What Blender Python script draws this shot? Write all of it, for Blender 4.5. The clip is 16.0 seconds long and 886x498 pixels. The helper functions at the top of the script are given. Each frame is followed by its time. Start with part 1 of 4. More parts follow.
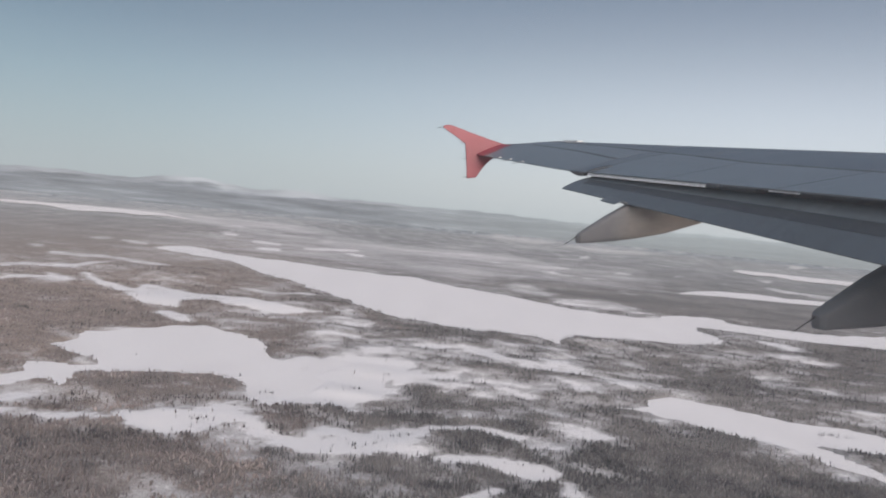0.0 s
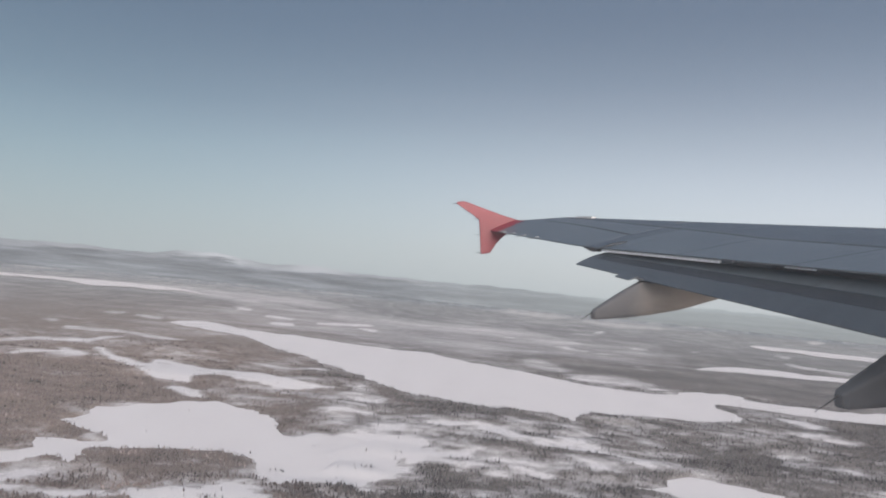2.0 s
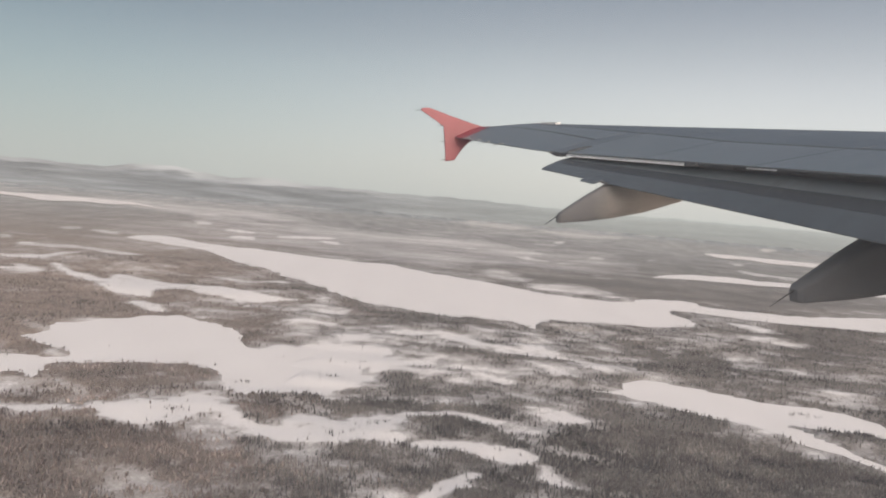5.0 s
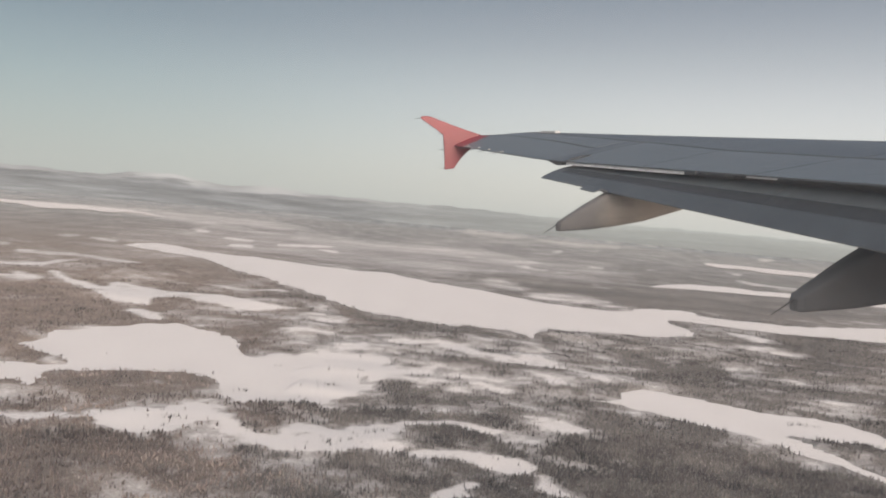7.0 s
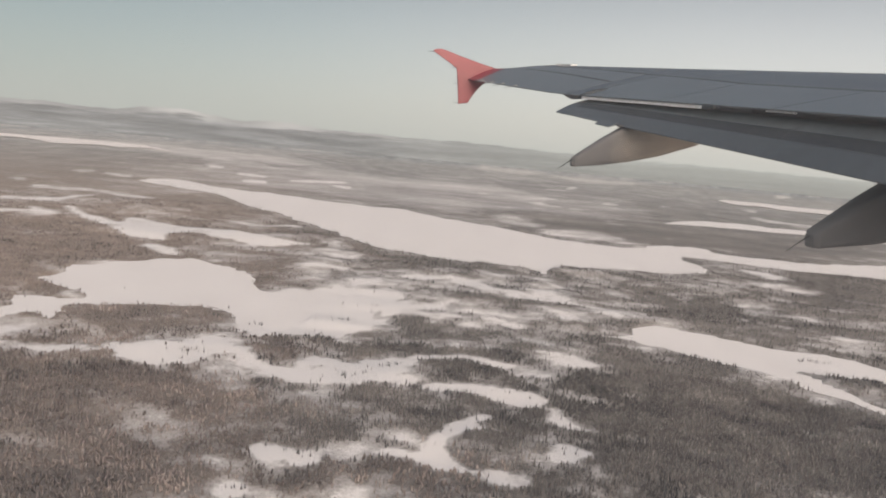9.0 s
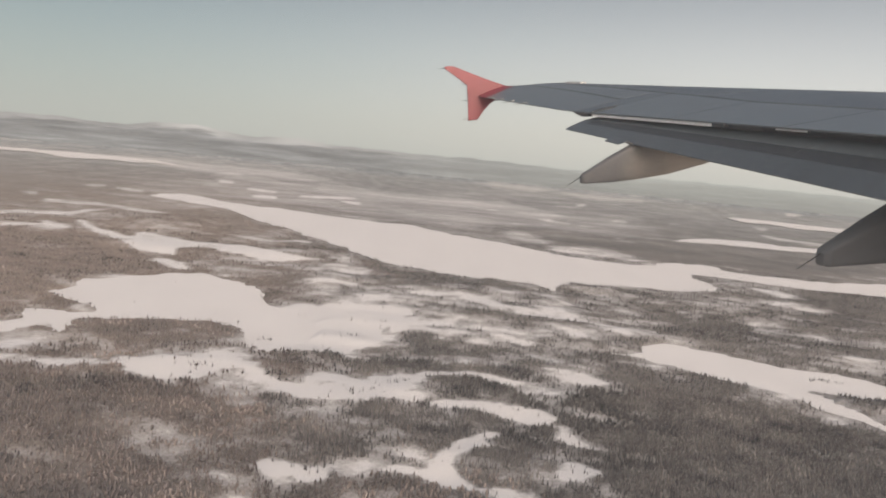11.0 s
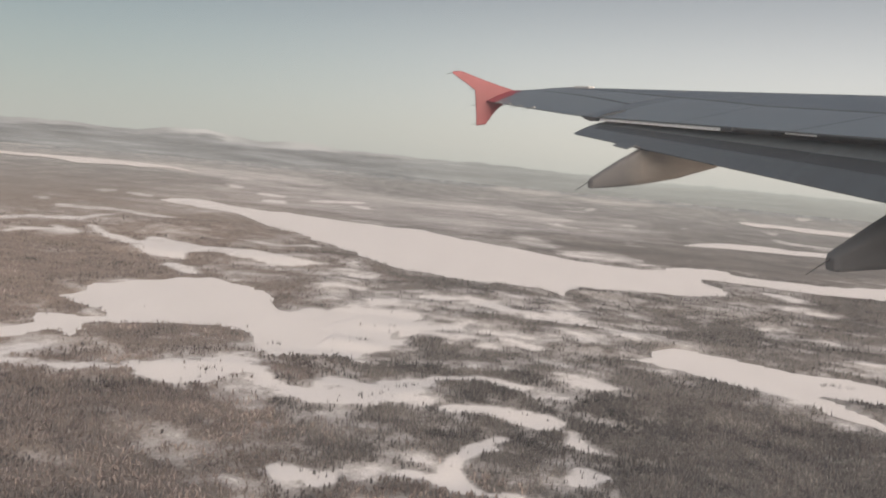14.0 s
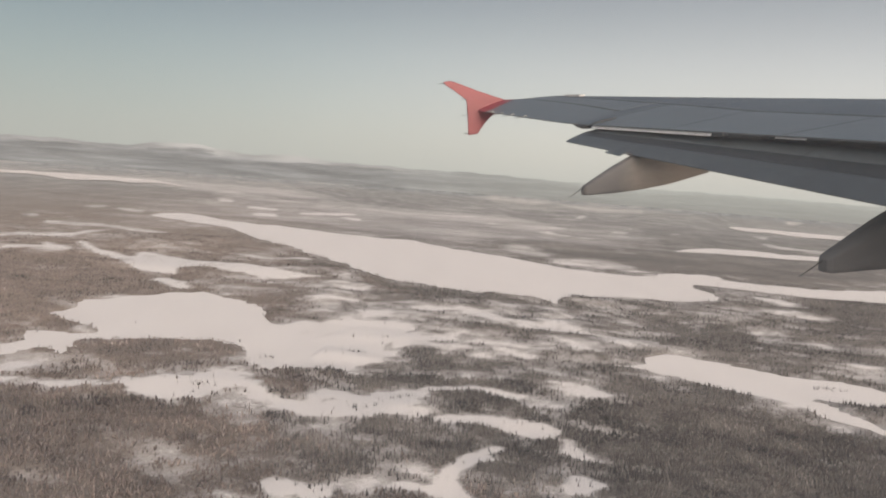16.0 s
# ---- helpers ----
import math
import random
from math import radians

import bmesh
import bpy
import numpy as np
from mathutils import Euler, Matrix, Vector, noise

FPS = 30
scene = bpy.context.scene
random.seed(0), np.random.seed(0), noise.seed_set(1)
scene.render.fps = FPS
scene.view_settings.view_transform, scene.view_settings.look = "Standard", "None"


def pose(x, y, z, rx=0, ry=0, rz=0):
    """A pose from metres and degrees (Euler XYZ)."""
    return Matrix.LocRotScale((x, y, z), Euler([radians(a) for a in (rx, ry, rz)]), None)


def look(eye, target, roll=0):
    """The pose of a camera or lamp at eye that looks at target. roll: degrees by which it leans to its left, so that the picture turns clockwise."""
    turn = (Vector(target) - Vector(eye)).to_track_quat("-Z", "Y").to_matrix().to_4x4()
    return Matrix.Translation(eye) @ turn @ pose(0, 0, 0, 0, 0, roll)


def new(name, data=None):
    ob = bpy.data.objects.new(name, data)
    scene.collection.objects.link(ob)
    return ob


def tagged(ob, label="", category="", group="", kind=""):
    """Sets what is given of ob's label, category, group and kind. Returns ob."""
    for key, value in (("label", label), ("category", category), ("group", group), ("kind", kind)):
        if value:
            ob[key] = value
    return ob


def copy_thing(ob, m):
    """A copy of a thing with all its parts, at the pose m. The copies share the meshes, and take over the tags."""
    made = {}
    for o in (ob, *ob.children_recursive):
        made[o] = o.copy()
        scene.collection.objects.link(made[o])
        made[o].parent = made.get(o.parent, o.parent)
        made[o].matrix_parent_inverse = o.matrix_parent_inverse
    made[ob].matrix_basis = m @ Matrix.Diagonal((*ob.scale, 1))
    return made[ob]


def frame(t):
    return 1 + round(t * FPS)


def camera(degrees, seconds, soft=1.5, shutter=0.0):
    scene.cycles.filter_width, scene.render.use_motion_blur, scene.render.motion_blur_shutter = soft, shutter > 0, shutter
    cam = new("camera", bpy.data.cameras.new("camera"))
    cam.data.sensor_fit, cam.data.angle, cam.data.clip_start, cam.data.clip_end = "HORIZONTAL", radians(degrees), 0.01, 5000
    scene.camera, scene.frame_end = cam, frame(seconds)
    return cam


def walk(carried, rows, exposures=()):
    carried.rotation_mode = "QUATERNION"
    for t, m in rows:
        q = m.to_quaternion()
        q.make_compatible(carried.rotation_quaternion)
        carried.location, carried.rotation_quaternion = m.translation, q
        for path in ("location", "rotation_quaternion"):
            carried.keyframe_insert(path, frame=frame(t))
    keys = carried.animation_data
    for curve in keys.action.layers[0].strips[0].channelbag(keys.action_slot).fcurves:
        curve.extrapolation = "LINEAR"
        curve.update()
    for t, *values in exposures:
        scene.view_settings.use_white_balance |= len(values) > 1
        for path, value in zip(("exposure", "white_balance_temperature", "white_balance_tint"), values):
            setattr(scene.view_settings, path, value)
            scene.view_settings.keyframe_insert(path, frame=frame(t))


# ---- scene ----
import mathutils

cam = camera(58.57, 16.0, soft=1.9)
walk(cam, [
    (0, pose(0.078, 0.013, 294.242, 87.462, -5.330, -6.486)),
    (0.5, pose(0.062, 0.025, 294.253, 89.546, -5.757, -5.277)),
    (1, pose(0.065, 0.020, 294.251, 90.253, -5.530, -5.328)),
    (1.5, pose(0.063, 0.019, 294.246, 91.134, -5.392, -5.556)),
    (2, pose(0.062, 0.015, 294.256, 92.791, -5.331, -5.524)),
    (2.5, pose(0.071, 0.009, 294.253, 95.203, -5.359, -5.735)),
    (3, pose(0.057, 0.005, 294.232, 94.988, -5.149, -5.310)),
    (3.1, pose(0.055, 0.005, 294.232, 93.446, -5.053, -5.376)),
    (3.2, pose(0.053, 0.004, 294.233, 91.197, -4.956, -5.441)),
    (3.3, pose(0.052, 0.004, 294.233, 89.347, -4.861, -5.506)),
    (3.4, pose(0.050, 0.003, 294.234, 88.297, -4.764, -5.571)),
    (3.5, pose(0.048, 0.003, 294.234, 88.073, -4.668, -5.636)),
    (4, pose(0.046, 0.004, 294.221, 87.793, -4.622, -6.415)),
    (4.5, pose(0.006, -0.012, 294.173, 86.560, -4.688, -8.207)),
    (7, pose(-0.011, 0.002, 294.153, 87.294, -5.013, -8.414)),
    (7.5, pose(-0.014, -0.002, 294.145, 87.192, -5.028, -8.469)),
    (8, pose(-0.017, 0.012, 294.146, 86.259, -5.079, -8.437)),
    (8.5, pose(-0.020, 0.005, 294.137, 83.123, -5.073, -7.793)),
    (9, pose(-0.007, 0.013, 294.143, 82.583, -5.070, -7.447)),
    (11.5, pose(-0.015, -0.001, 294.144, 83.850, -5.446, -6.590)),
    (12, pose(-0.014, -0.001, 294.142, 83.863, -5.584, -6.432)),
    (12.5, pose(-0.015, -0.002, 294.135, 83.744, -5.639, -6.326)),
    (13, pose(-0.004, -0.002, 294.152, 83.445, -5.435, -6.148)),
    (13.5, pose(-0.012, -0.001, 294.138, 83.745, -5.506, -6.129)),
    (14, pose(0.004, 0.010, 294.147, 83.965, -5.275, -6.102)),
    (14.5, pose(-0.012, -0.002, 294.127, 84.201, -5.422, -6.189)),
    (15, pose(-0.015, -0.007, 294.128, 84.314, -5.579, -6.244)),
    (15.5, pose(-0.001, -0.006, 294.129, 84.718, -4.752, -6.266)),
    (16, pose(-0.052, -0.040, 294.136, 84.753, -4.297, -6.805)),
], exposures=[(0.0, 0.0, 5800, 9), (2.9, 0.0, 5800, 9), (3.5, 0.08, 6000, 9), (4.5, 0.12, 6300, 9), (7.0, 0.10, 6450, 9), (9.0, 0.05, 6550, 9), (16.0, 0.02, 6650, 9)])

EYE_HEIGHT = 294.15          # height of the cabin window over the bog country
SUN_AZIMUTH, SUN_ELEVATION = 174.0, 7.5   # degrees; azimuth from +Y towards +X

# ---------------------------------------------------------------- world and sun
world = bpy.data.worlds.new("winter_sky")
scene.world = world
world.use_nodes = True
wn, wl = world.node_tree.nodes, world.node_tree.links
wn.clear()
w_out = wn.new("ShaderNodeOutputWorld")
w_bg = wn.new("ShaderNodeBackground")
sky = wn.new("ShaderNodeTexSky")
sky.sky_type = 'NISHITA'
sky.sun_disc = False
sky.sun_elevation = radians(SUN_ELEVATION)
sky.sun_rotation = radians(SUN_AZIMUTH)
sky.air_density, sky.dust_density, sky.ozone_density = 1.0, 3.0, 1.5
sky_gain = wn.new("ShaderNodeVectorMath")
sky_gain.operation = 'SCALE'
sky_gain.inputs["Scale"].default_value = 0.9
wl.new(sky.outputs[0], sky_gain.inputs[0])
coord = wn.new("ShaderNodeTexCoord")
sep = wn.new("ShaderNodeSeparateXYZ")
wl.new(coord.outputs["Generated"], sep.inputs[0])
# thin winter haze: pale at the horizon, thinning to grey blue overhead; brighter ahead of the aeroplane (+X) than behind it
def haze_ramp(stops):
    r = wn.new("ShaderNodeValToRGB")
    r.color_ramp.interpolation = 'B_SPLINE'
    e = r.color_ramp.elements
    e[0].position, e[0].color = stops[0][0], (*stops[0][1], 1)
    e[1].position, e[1].color = stops[-1][0], (*stops[-1][1], 1)
    for p, c in stops[1:-1]:
        e.new(p).color = (*c, 1)
    wl.new(sep.outputs["Z"], r.inputs[0])
    return r.outputs[0]


astern = haze_ramp([(0.0, (0.57, 0.57, 0.525)), (0.06, (0.505, 0.555, 0.53)), (0.13, (0.375, 0.46, 0.485)), (0.2, (0.24, 0.305, 0.355)), (0.3, (0.15, 0.195, 0.25)), (0.5, (0.14, 0.18, 0.25)), (1.0, (0.17, 0.215, 0.30))])
ahead = haze_ramp([(0.0, (0.65, 0.645, 0.60)), (0.035, (0.785, 0.755, 0.69)), (0.075, (0.83, 0.805, 0.755)), (0.14, (0.755, 0.765, 0.765)), (0.2, (0.53, 0.55, 0.58)), (0.26, (0.345, 0.38, 0.43)), (0.34, (0.195, 0.23, 0.285)), (0.55, (0.16, 0.20, 0.27)), (1.0, (0.17, 0.215, 0.30))])
side = wn.new("ShaderNodeMapRange")
side.interpolation_type = 'SMOOTHSTEP'
side.inputs["From Min"].default_value, side.inputs["From Max"].default_value = -0.5, 0.62
wl.new(sep.outputs["X"], side.inputs["Value"])
thin = wn.new("ShaderNodeMix")
thin.data_type = 'RGBA'
wl.new(side.outputs[0], thin.inputs[0])
wl.new(astern, thin.inputs[6])
wl.new(ahead, thin.inputs[7])
# and glows warmly on the sun's side of the sky, behind the window
sa, se = radians(SUN_AZIMUTH), radians(SUN_ELEVATION)
to_sun = Vector((math.sin(sa) * math.cos(se), math.cos(sa) * math.cos(se), math.sin(se)))
near_sun = wn.new("ShaderNodeVectorMath")
near_sun.operation = 'DOT_PRODUCT'
wl.new(coord.outputs["Generated"], near_sun.inputs[0])
near_sun.inputs[1].default_value = to_sun
aureole = wn.new("ShaderNodeMapRange")
aureole.interpolation_type = 'SMOOTHSTEP'
aureole.inputs["From Min"].default_value, aureole.inputs["From Max"].default_value = -0.05, 1.0
aureole.inputs["To Min"].default_value, aureole.inputs["To Max"].default_value = 0.0, 2.6
wl.new(near_sun.outputs["Value"], aureole.inputs["Value"])
glow = wn.new("ShaderNodeVectorMath")
glow.operation = 'SCALE'
glow.inputs[0].default_value = (1.0, 0.84, 0.72)
wl.new(aureole.outputs[0], glow.inputs["Scale"])
haze = wn.new("ShaderNodeVectorMath")
haze.operation = 'ADD'
wl.new(thin.outputs[2], haze.inputs[0])
wl.new(glow.outputs[0], haze.inputs[1])
mixer = wn.new("ShaderNodeMix")
mixer.data_type = 'RGBA'
mixer.inputs[0].default_value = 0.90
scaled_sky = wn.new("ShaderNodeVectorMath")
scaled_sky.operation = 'SCALE'
scaled_sky.inputs["Scale"].default_value = 0.10
wl.new(sky_gain.outputs[0], scaled_sky.inputs[0])
wl.new(scaled_sky.outputs[0], mixer.inputs[6])
wl.new(haze.outputs[0], mixer.inputs[7])
wl.new(mixer.outputs[2], w_bg.inputs["Color"])
w_bg.inputs["Strength"].default_value = 1.0
wl.new(w_bg.outputs[0], w_out.inputs[0])

sun = new("sun", bpy.data.lights.new("sun", 'SUN'))
sun.data.energy = 2.5
sun.data.angle = radians(14.0)
sun.data.color = (1.0, 0.81, 0.66)
sun.matrix_world = look(to_sun * 900 + Vector((0, 0, 400)), Vector((0, 0, 400)))


# ---------------------------------------------------------------- materials
def material(name, color, rough=0.6, metal=0.0, spec=0.5):
    m = bpy.data.materials.new(name)
    m.use_nodes = True
    b = m.node_tree.nodes["Principled BSDF"]
    b.inputs["Base Color"].default_value = (*color, 1)
    b.inputs["Roughness"].default_value = rough
    b.inputs["Metallic"].default_value = metal
    b.inputs["Specular IOR Level"].default_value = spec
    return m


def noise_node(m, scale, detail=4.0, rough=0.55, stretch=None, vector="Object"):
    n, l = m.node_tree.nodes, m.node_tree.links
    tc = n.new("ShaderNodeTexCoord")
    t = n.new("ShaderNodeTexNoise")
    t.inputs["Scale"].default_value, t.inputs["Detail"].default_value, t.inputs["Roughness"].default_value = scale, detail, rough
    if stretch:
        mp = n.new("ShaderNodeMapping")
        mp.inputs["Scale"].default_value = stretch
        l.new(tc.outputs[vector], mp.inputs["Vector"])
        l.new(mp.outputs[0], t.inputs["Vector"])
    else:
        l.new(tc.outputs[vector], t.inputs["Vector"])
    return t


def ramp_node(m, source, stops):
    n, l = m.node_tree.nodes, m.node_tree.links
    r = n.new("ShaderNodeValToRGB")
    e = r.color_ramp.elements
    e[0].position, e[0].color = stops[0][0], (*stops[0][1], 1)
    e[1].position, e[1].color = stops[-1][0], (*stops[-1][1], 1)
    for p, c in stops[1:-1]:
        e.new(p).color = (*c, 1)
    l.new(source, r.inputs[0])
    return r


def mix_node(m, fac, a, b, mode='MIX'):
    n, l = m.node_tree.nodes, m.node_tree.links
    x = n.new("ShaderNodeMix")
    x.data_type, x.blend_type = 'RGBA', mode
    for sock, v in ((x.inputs[0], fac), (x.inputs[6], a), (x.inputs[7], b)):
        if isinstance(v, (int, float)):
            sock.default_value = v
        elif isinstance(v, tuple):
            sock.default_value = (*v, 1)
        else:
            l.new(v, sock)
    return x.outputs[2]


def finish(m, color=None, bump=None, strength=0.2, distance=0.01, lie=None):
    n, l = m.node_tree.nodes, m.node_tree.links
    b = n["Principled BSDF"]
    if color is not None:
        l.new(color, b.inputs["Base Color"])
    if bump is not None:
        bn = n.new("ShaderNodeBump")
        bn.inputs["Strength"].default_value, bn.inputs["Distance"].default_value = strength, distance
        l.new(bump, bn.inputs["Height"])
        if lie is not None:
            l.new(lie, bn.inputs["Normal"])
        l.new(bn.outputs[0], b.inputs["Normal"])
    return m


def paint(name, light, dark, rough=0.38, scale=1.2, spec=0.6):
    """Weathered aircraft paint: broad fading, streaks along the airflow and fine specks."""
    m = material(name, light, rough, 0.0, spec)
    broad = noise_node(m, scale, 5, 0.6)
    streak = noise_node(m, 3.0, 4, 0.6, (0.35, 4.0, 1.0))
    speck = noise_node(m, 60.0, 2, 0.5)
    c1 = ramp_node(m, broad.outputs[0], [(0.3, dark), (0.7, light)]).outputs[0]
    s1 = ramp_node(m, streak.outputs[0], [(0.35, (0.72, 0.71, 0.70)), (0.62, (1.0, 1.0, 1.0))]).outputs[0]
    c2 = mix_node(m, 0.6, c1, s1, 'MULTIPLY')
    s2 = ramp_node(m, speck.outputs[0], [(0.30, (0.82, 0.82, 0.82)), (0.45, (1.0, 1.0, 1.0))]).outputs[0]
    return finish(m, mix_node(m, 0.35, c2, s2, 'MULTIPLY'), speck.outputs[0], 0.05, 0.002)


WING_GREY = paint("wing_grey", (0.104, 0.123, 0.141), (0.088, 0.104, 0.12))
PANEL_GREY = paint("panel_grey", (0.130, 0.154, 0.174), (0.110, 0.131, 0.149))
SLAT_METAL = paint("slat_metal", (0.088, 0.104, 0.119), (0.066, 0.078, 0.090), 0.36, 2.2, 0.7)
FLAP_GREY = paint("flap_grey", (0.09, 0.106, 0.118), (0.076, 0.089, 0.1))
FLAP_DARK = paint("flap_dark", (0.05, 0.057, 0.064), (0.038, 0.044, 0.05), 0.5)
# dark joints and fittings; also shade painted into the cove and fairing gap
JOINT_AND_SHADE = paint("joint_and_shade", (0.072, 0.078, 0.086), (0.05, 0.054, 0.06), 0.6)
NOSE_LIT = paint("nose_lit", (0.155, 0.178, 0.197), (0.125, 0.144, 0.16), 0.45)
FAIRING_LIT = paint("fairing_lit", (0.74, 0.65, 0.55), (0.62, 0.545, 0.46), 0.7, 1.8, 0.2)
# light painted on the fairing: warm sunlit front, grey shaded rear end
_fb = FAIRING_LIT.node_tree.nodes["Principled BSDF"].inputs["Base Color"]
_lit_tone = _fb.links[0].from_socket
_fx = FAIRING_LIT.node_tree.nodes.new("ShaderNodeTexCoord")
_fs = FAIRING_LIT.node_tree.nodes.new("ShaderNodeSeparateXYZ")
FAIRING_LIT.node_tree.links.new(_fx.outputs["Object"], _fs.inputs[0])
_shade_edge = noise_node(FAIRING_LIT, 2.6, 5, 0.6, (0.6, 1.0, 1.6))
_along = FAIRING_LIT.node_tree.nodes.new("ShaderNodeMath")
_along.operation = 'MULTIPLY_ADD'
FAIRING_LIT.node_tree.links.new(_shade_edge.outputs[0], _along.inputs[0])
_along.inputs[1].default_value = 0.5
FAIRING_LIT.node_tree.links.new(_fs.outputs["X"], _along.inputs[2])
_lit_share = FAIRING_LIT.node_tree.nodes.new("ShaderNodeMapRange")
_lit_share.interpolation_type = 'SMOOTHSTEP'
_lit_share.inputs["From Min"].default_value, _lit_share.inputs["From Max"].default_value = 3.5, 4.5
FAIRING_LIT.node_tree.links.new(_along.outputs[0], _lit_share.inputs["Value"])
FAIRING_LIT.node_tree.links.new(mix_node(FAIRING_LIT, _lit_share.outputs[0], (0.165, 0.163, 0.163), _lit_tone), _fb)
FAIRING_GREY = paint("fairing_grey", (0.158, 0.162, 0.168), (0.125, 0.128, 0.133), 0.75, 1.8, 0.15)
FENCE_RED = paint("fence_red", (0.25, 0.038, 0.052), (0.205, 0.03, 0.042), 0.5, 1.5)
SLOT_SKY = paint("slot_sky", (0.86, 0.88, 0.90), (0.82, 0.85, 0.87))
MOUNT_GREY = paint("mount_grey", (0.17, 0.19, 0.205), (0.14, 0.16, 0.175))
CAP_WHITE = paint("cap_white", (0.46, 0.48, 0.50), (0.40, 0.42, 0.44))
HULL_GREY = paint("hull_grey", (0.30, 0.30, 0.31), (0.26, 0.26, 0.27))
WICK_BLACK = paint("wick_black", (0.03, 0.03, 0.032), (0.022, 0.022, 0.023), 0.55)

# snow of lakes and bogs
SNOW = material("snow", (0.80, 0.80, 0.81), 0.75, 0.0, 0.25)
_level = SNOW.node_tree.nodes.new("ShaderNodeCombineXYZ")       # ice lies level
_level.inputs["Z"].default_value = 1.0
_d = noise_node(SNOW, 0.012, 6, 0.6, (1.0, 0.5, 1.0))
_f = noise_node(SNOW, 0.35, 4, 0.6)
finish(SNOW, mix_node(SNOW, 0.5, ramp_node(SNOW, _d.outputs[0], [(0.3, (0.71, 0.68, 0.66)), (0.6, (0.81, 0.778, 0.755))]).outputs[0], ramp_node(SNOW, _f.outputs[0], [(0.3, (0.74, 0.712, 0.695)), (0.7, (0.80, 0.772, 0.752))]).outputs[0]), _f.outputs[0], 0.3, 0.3, _level.outputs[0])

# bog and woodland floor: snow showing between heath, scrub and the shaded ground of the woods
GROUND = material("woodland_floor", (0.3, 0.28, 0.26), 0.9, 0.0, 0.2)
_n, _l = GROUND.node_tree.nodes, GROUND.node_tree.links
_att = _n.new("ShaderNodeAttribute")
_att.attribute_name = "snow_cover"
_plan = _n.new("ShaderNodeAttribute")
_plan.attribute_name = "country_plan"
_lie = _n.new("ShaderNodeAttribute")
_lie.attribute_name = "lie_of_land"
_a = noise_node(GROUND, 0.03, 6, 0.62)
_b = noise_node(GROUND, 0.22, 5, 0.65)
_c = noise_node(GROUND, 0.0035, 4, 0.5)
for _t in (_a, _b, _c):
    _l.new(_plan.outputs["Vector"], _t.inputs["Vector"])
_add = _n.new("ShaderNodeMath")
_add.operation = 'MULTIPLY_ADD'
_l.new(_b.outputs[0], _add.inputs[0])
_add.inputs[1].default_value = 0.8
_l.new(_att.outputs["Fac"], _add.inputs[2])
_add2 = _n.new("ShaderNodeMath")
_add2.operation = 'MULTIPLY_ADD'
_l.new(_a.outputs[0], _add2.inputs[0])
_add2.inputs[1].default_value = 0.6
_l.new(_add.outputs[0], _add2.inputs[2])
_half = _n.new("ShaderNodeMath")
_half.operation = 'MULTIPLY'
_half.inputs[1].default_value = 0.5
_l.new(_add2.outputs[0], _half.inputs[0])
_cover = ramp_node(GROUND, _half.outputs[0], [(0.305, (0.0, 0.0, 0.0)), (0.53, (0.5, 0.5, 0.5)), (0.64, (1.0, 1.0, 1.0))])
_lowland = ramp_node(GROUND, _c.outputs[0], [(0.40, (0.172, 0.161, 0.153)), (0.60, (0.235, 0.218, 0.203))])
# distance haze painted into the floor colour: paler, then bluer, as the land climbs
_pos = _n.new("ShaderNodeNewGeometry")
_sep = _n.new("ShaderNodeSeparateXYZ")
_l.new(_pos.outputs["Position"], _sep.inputs[0])
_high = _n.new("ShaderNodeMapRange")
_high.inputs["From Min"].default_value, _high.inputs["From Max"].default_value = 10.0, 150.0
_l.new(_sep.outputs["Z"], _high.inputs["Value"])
_haze_pale = ramp_node(GROUND, _c.outputs[0], [(0.38, (0.32, 0.328, 0.326)), (0.62, (0.40, 0.41, 0.406))])
_haze_blue = _n.new("ShaderNodeMapRange")
_haze_blue.inputs["From Min"].default_value, _haze_blue.inputs["From Max"].default_value = 165.0, 225.0
_l.new(_sep.outputs["Z"], _haze_blue.inputs["Value"])
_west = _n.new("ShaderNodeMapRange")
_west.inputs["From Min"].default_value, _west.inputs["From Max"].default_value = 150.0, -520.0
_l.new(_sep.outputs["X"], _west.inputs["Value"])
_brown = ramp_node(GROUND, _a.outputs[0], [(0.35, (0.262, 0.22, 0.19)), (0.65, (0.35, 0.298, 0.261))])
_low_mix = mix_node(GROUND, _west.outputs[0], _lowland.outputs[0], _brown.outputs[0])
_floor_mix = mix_node(GROUND, _high.outputs[0], _low_mix, mix_node(GROUND, _haze_blue.outputs[0], _haze_pale.outputs[0], (0.31, 0.36, 0.40)))
_e = noise_node(GROUND, 0.007, 9, 0.8, (1.0, 0.25, 1.0))
_l.new(_plan.outputs["Vector"], _e.inputs["Vector"].links[0].from_node.inputs["Vector"])
_stands = ramp_node(GROUND, _e.outputs[0], [(0.36, (0.72, 0.72, 0.73)), (0.5, (1.0, 1.0, 1.0)), (0.64, (1.45, 1.44, 1.42))])
_floor_mix = mix_node(GROUND, _high.outputs[0], _floor_mix, mix_node(GROUND, 1.0, _floor_mix, _stands.outputs[0], 'MULTIPLY'))
_grain = ramp_node(GROUND, _b.outputs[0], [(0.30, (0.70, 0.70, 0.70)), (0.70, (1.15, 1.13, 1.1))])
_dark = mix_node(GROUND, 1.0, _floor_mix, _grain.outputs[0], 'MULTIPLY')
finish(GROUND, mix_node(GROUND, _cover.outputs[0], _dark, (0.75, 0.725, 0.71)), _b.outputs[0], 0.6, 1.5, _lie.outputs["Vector"])


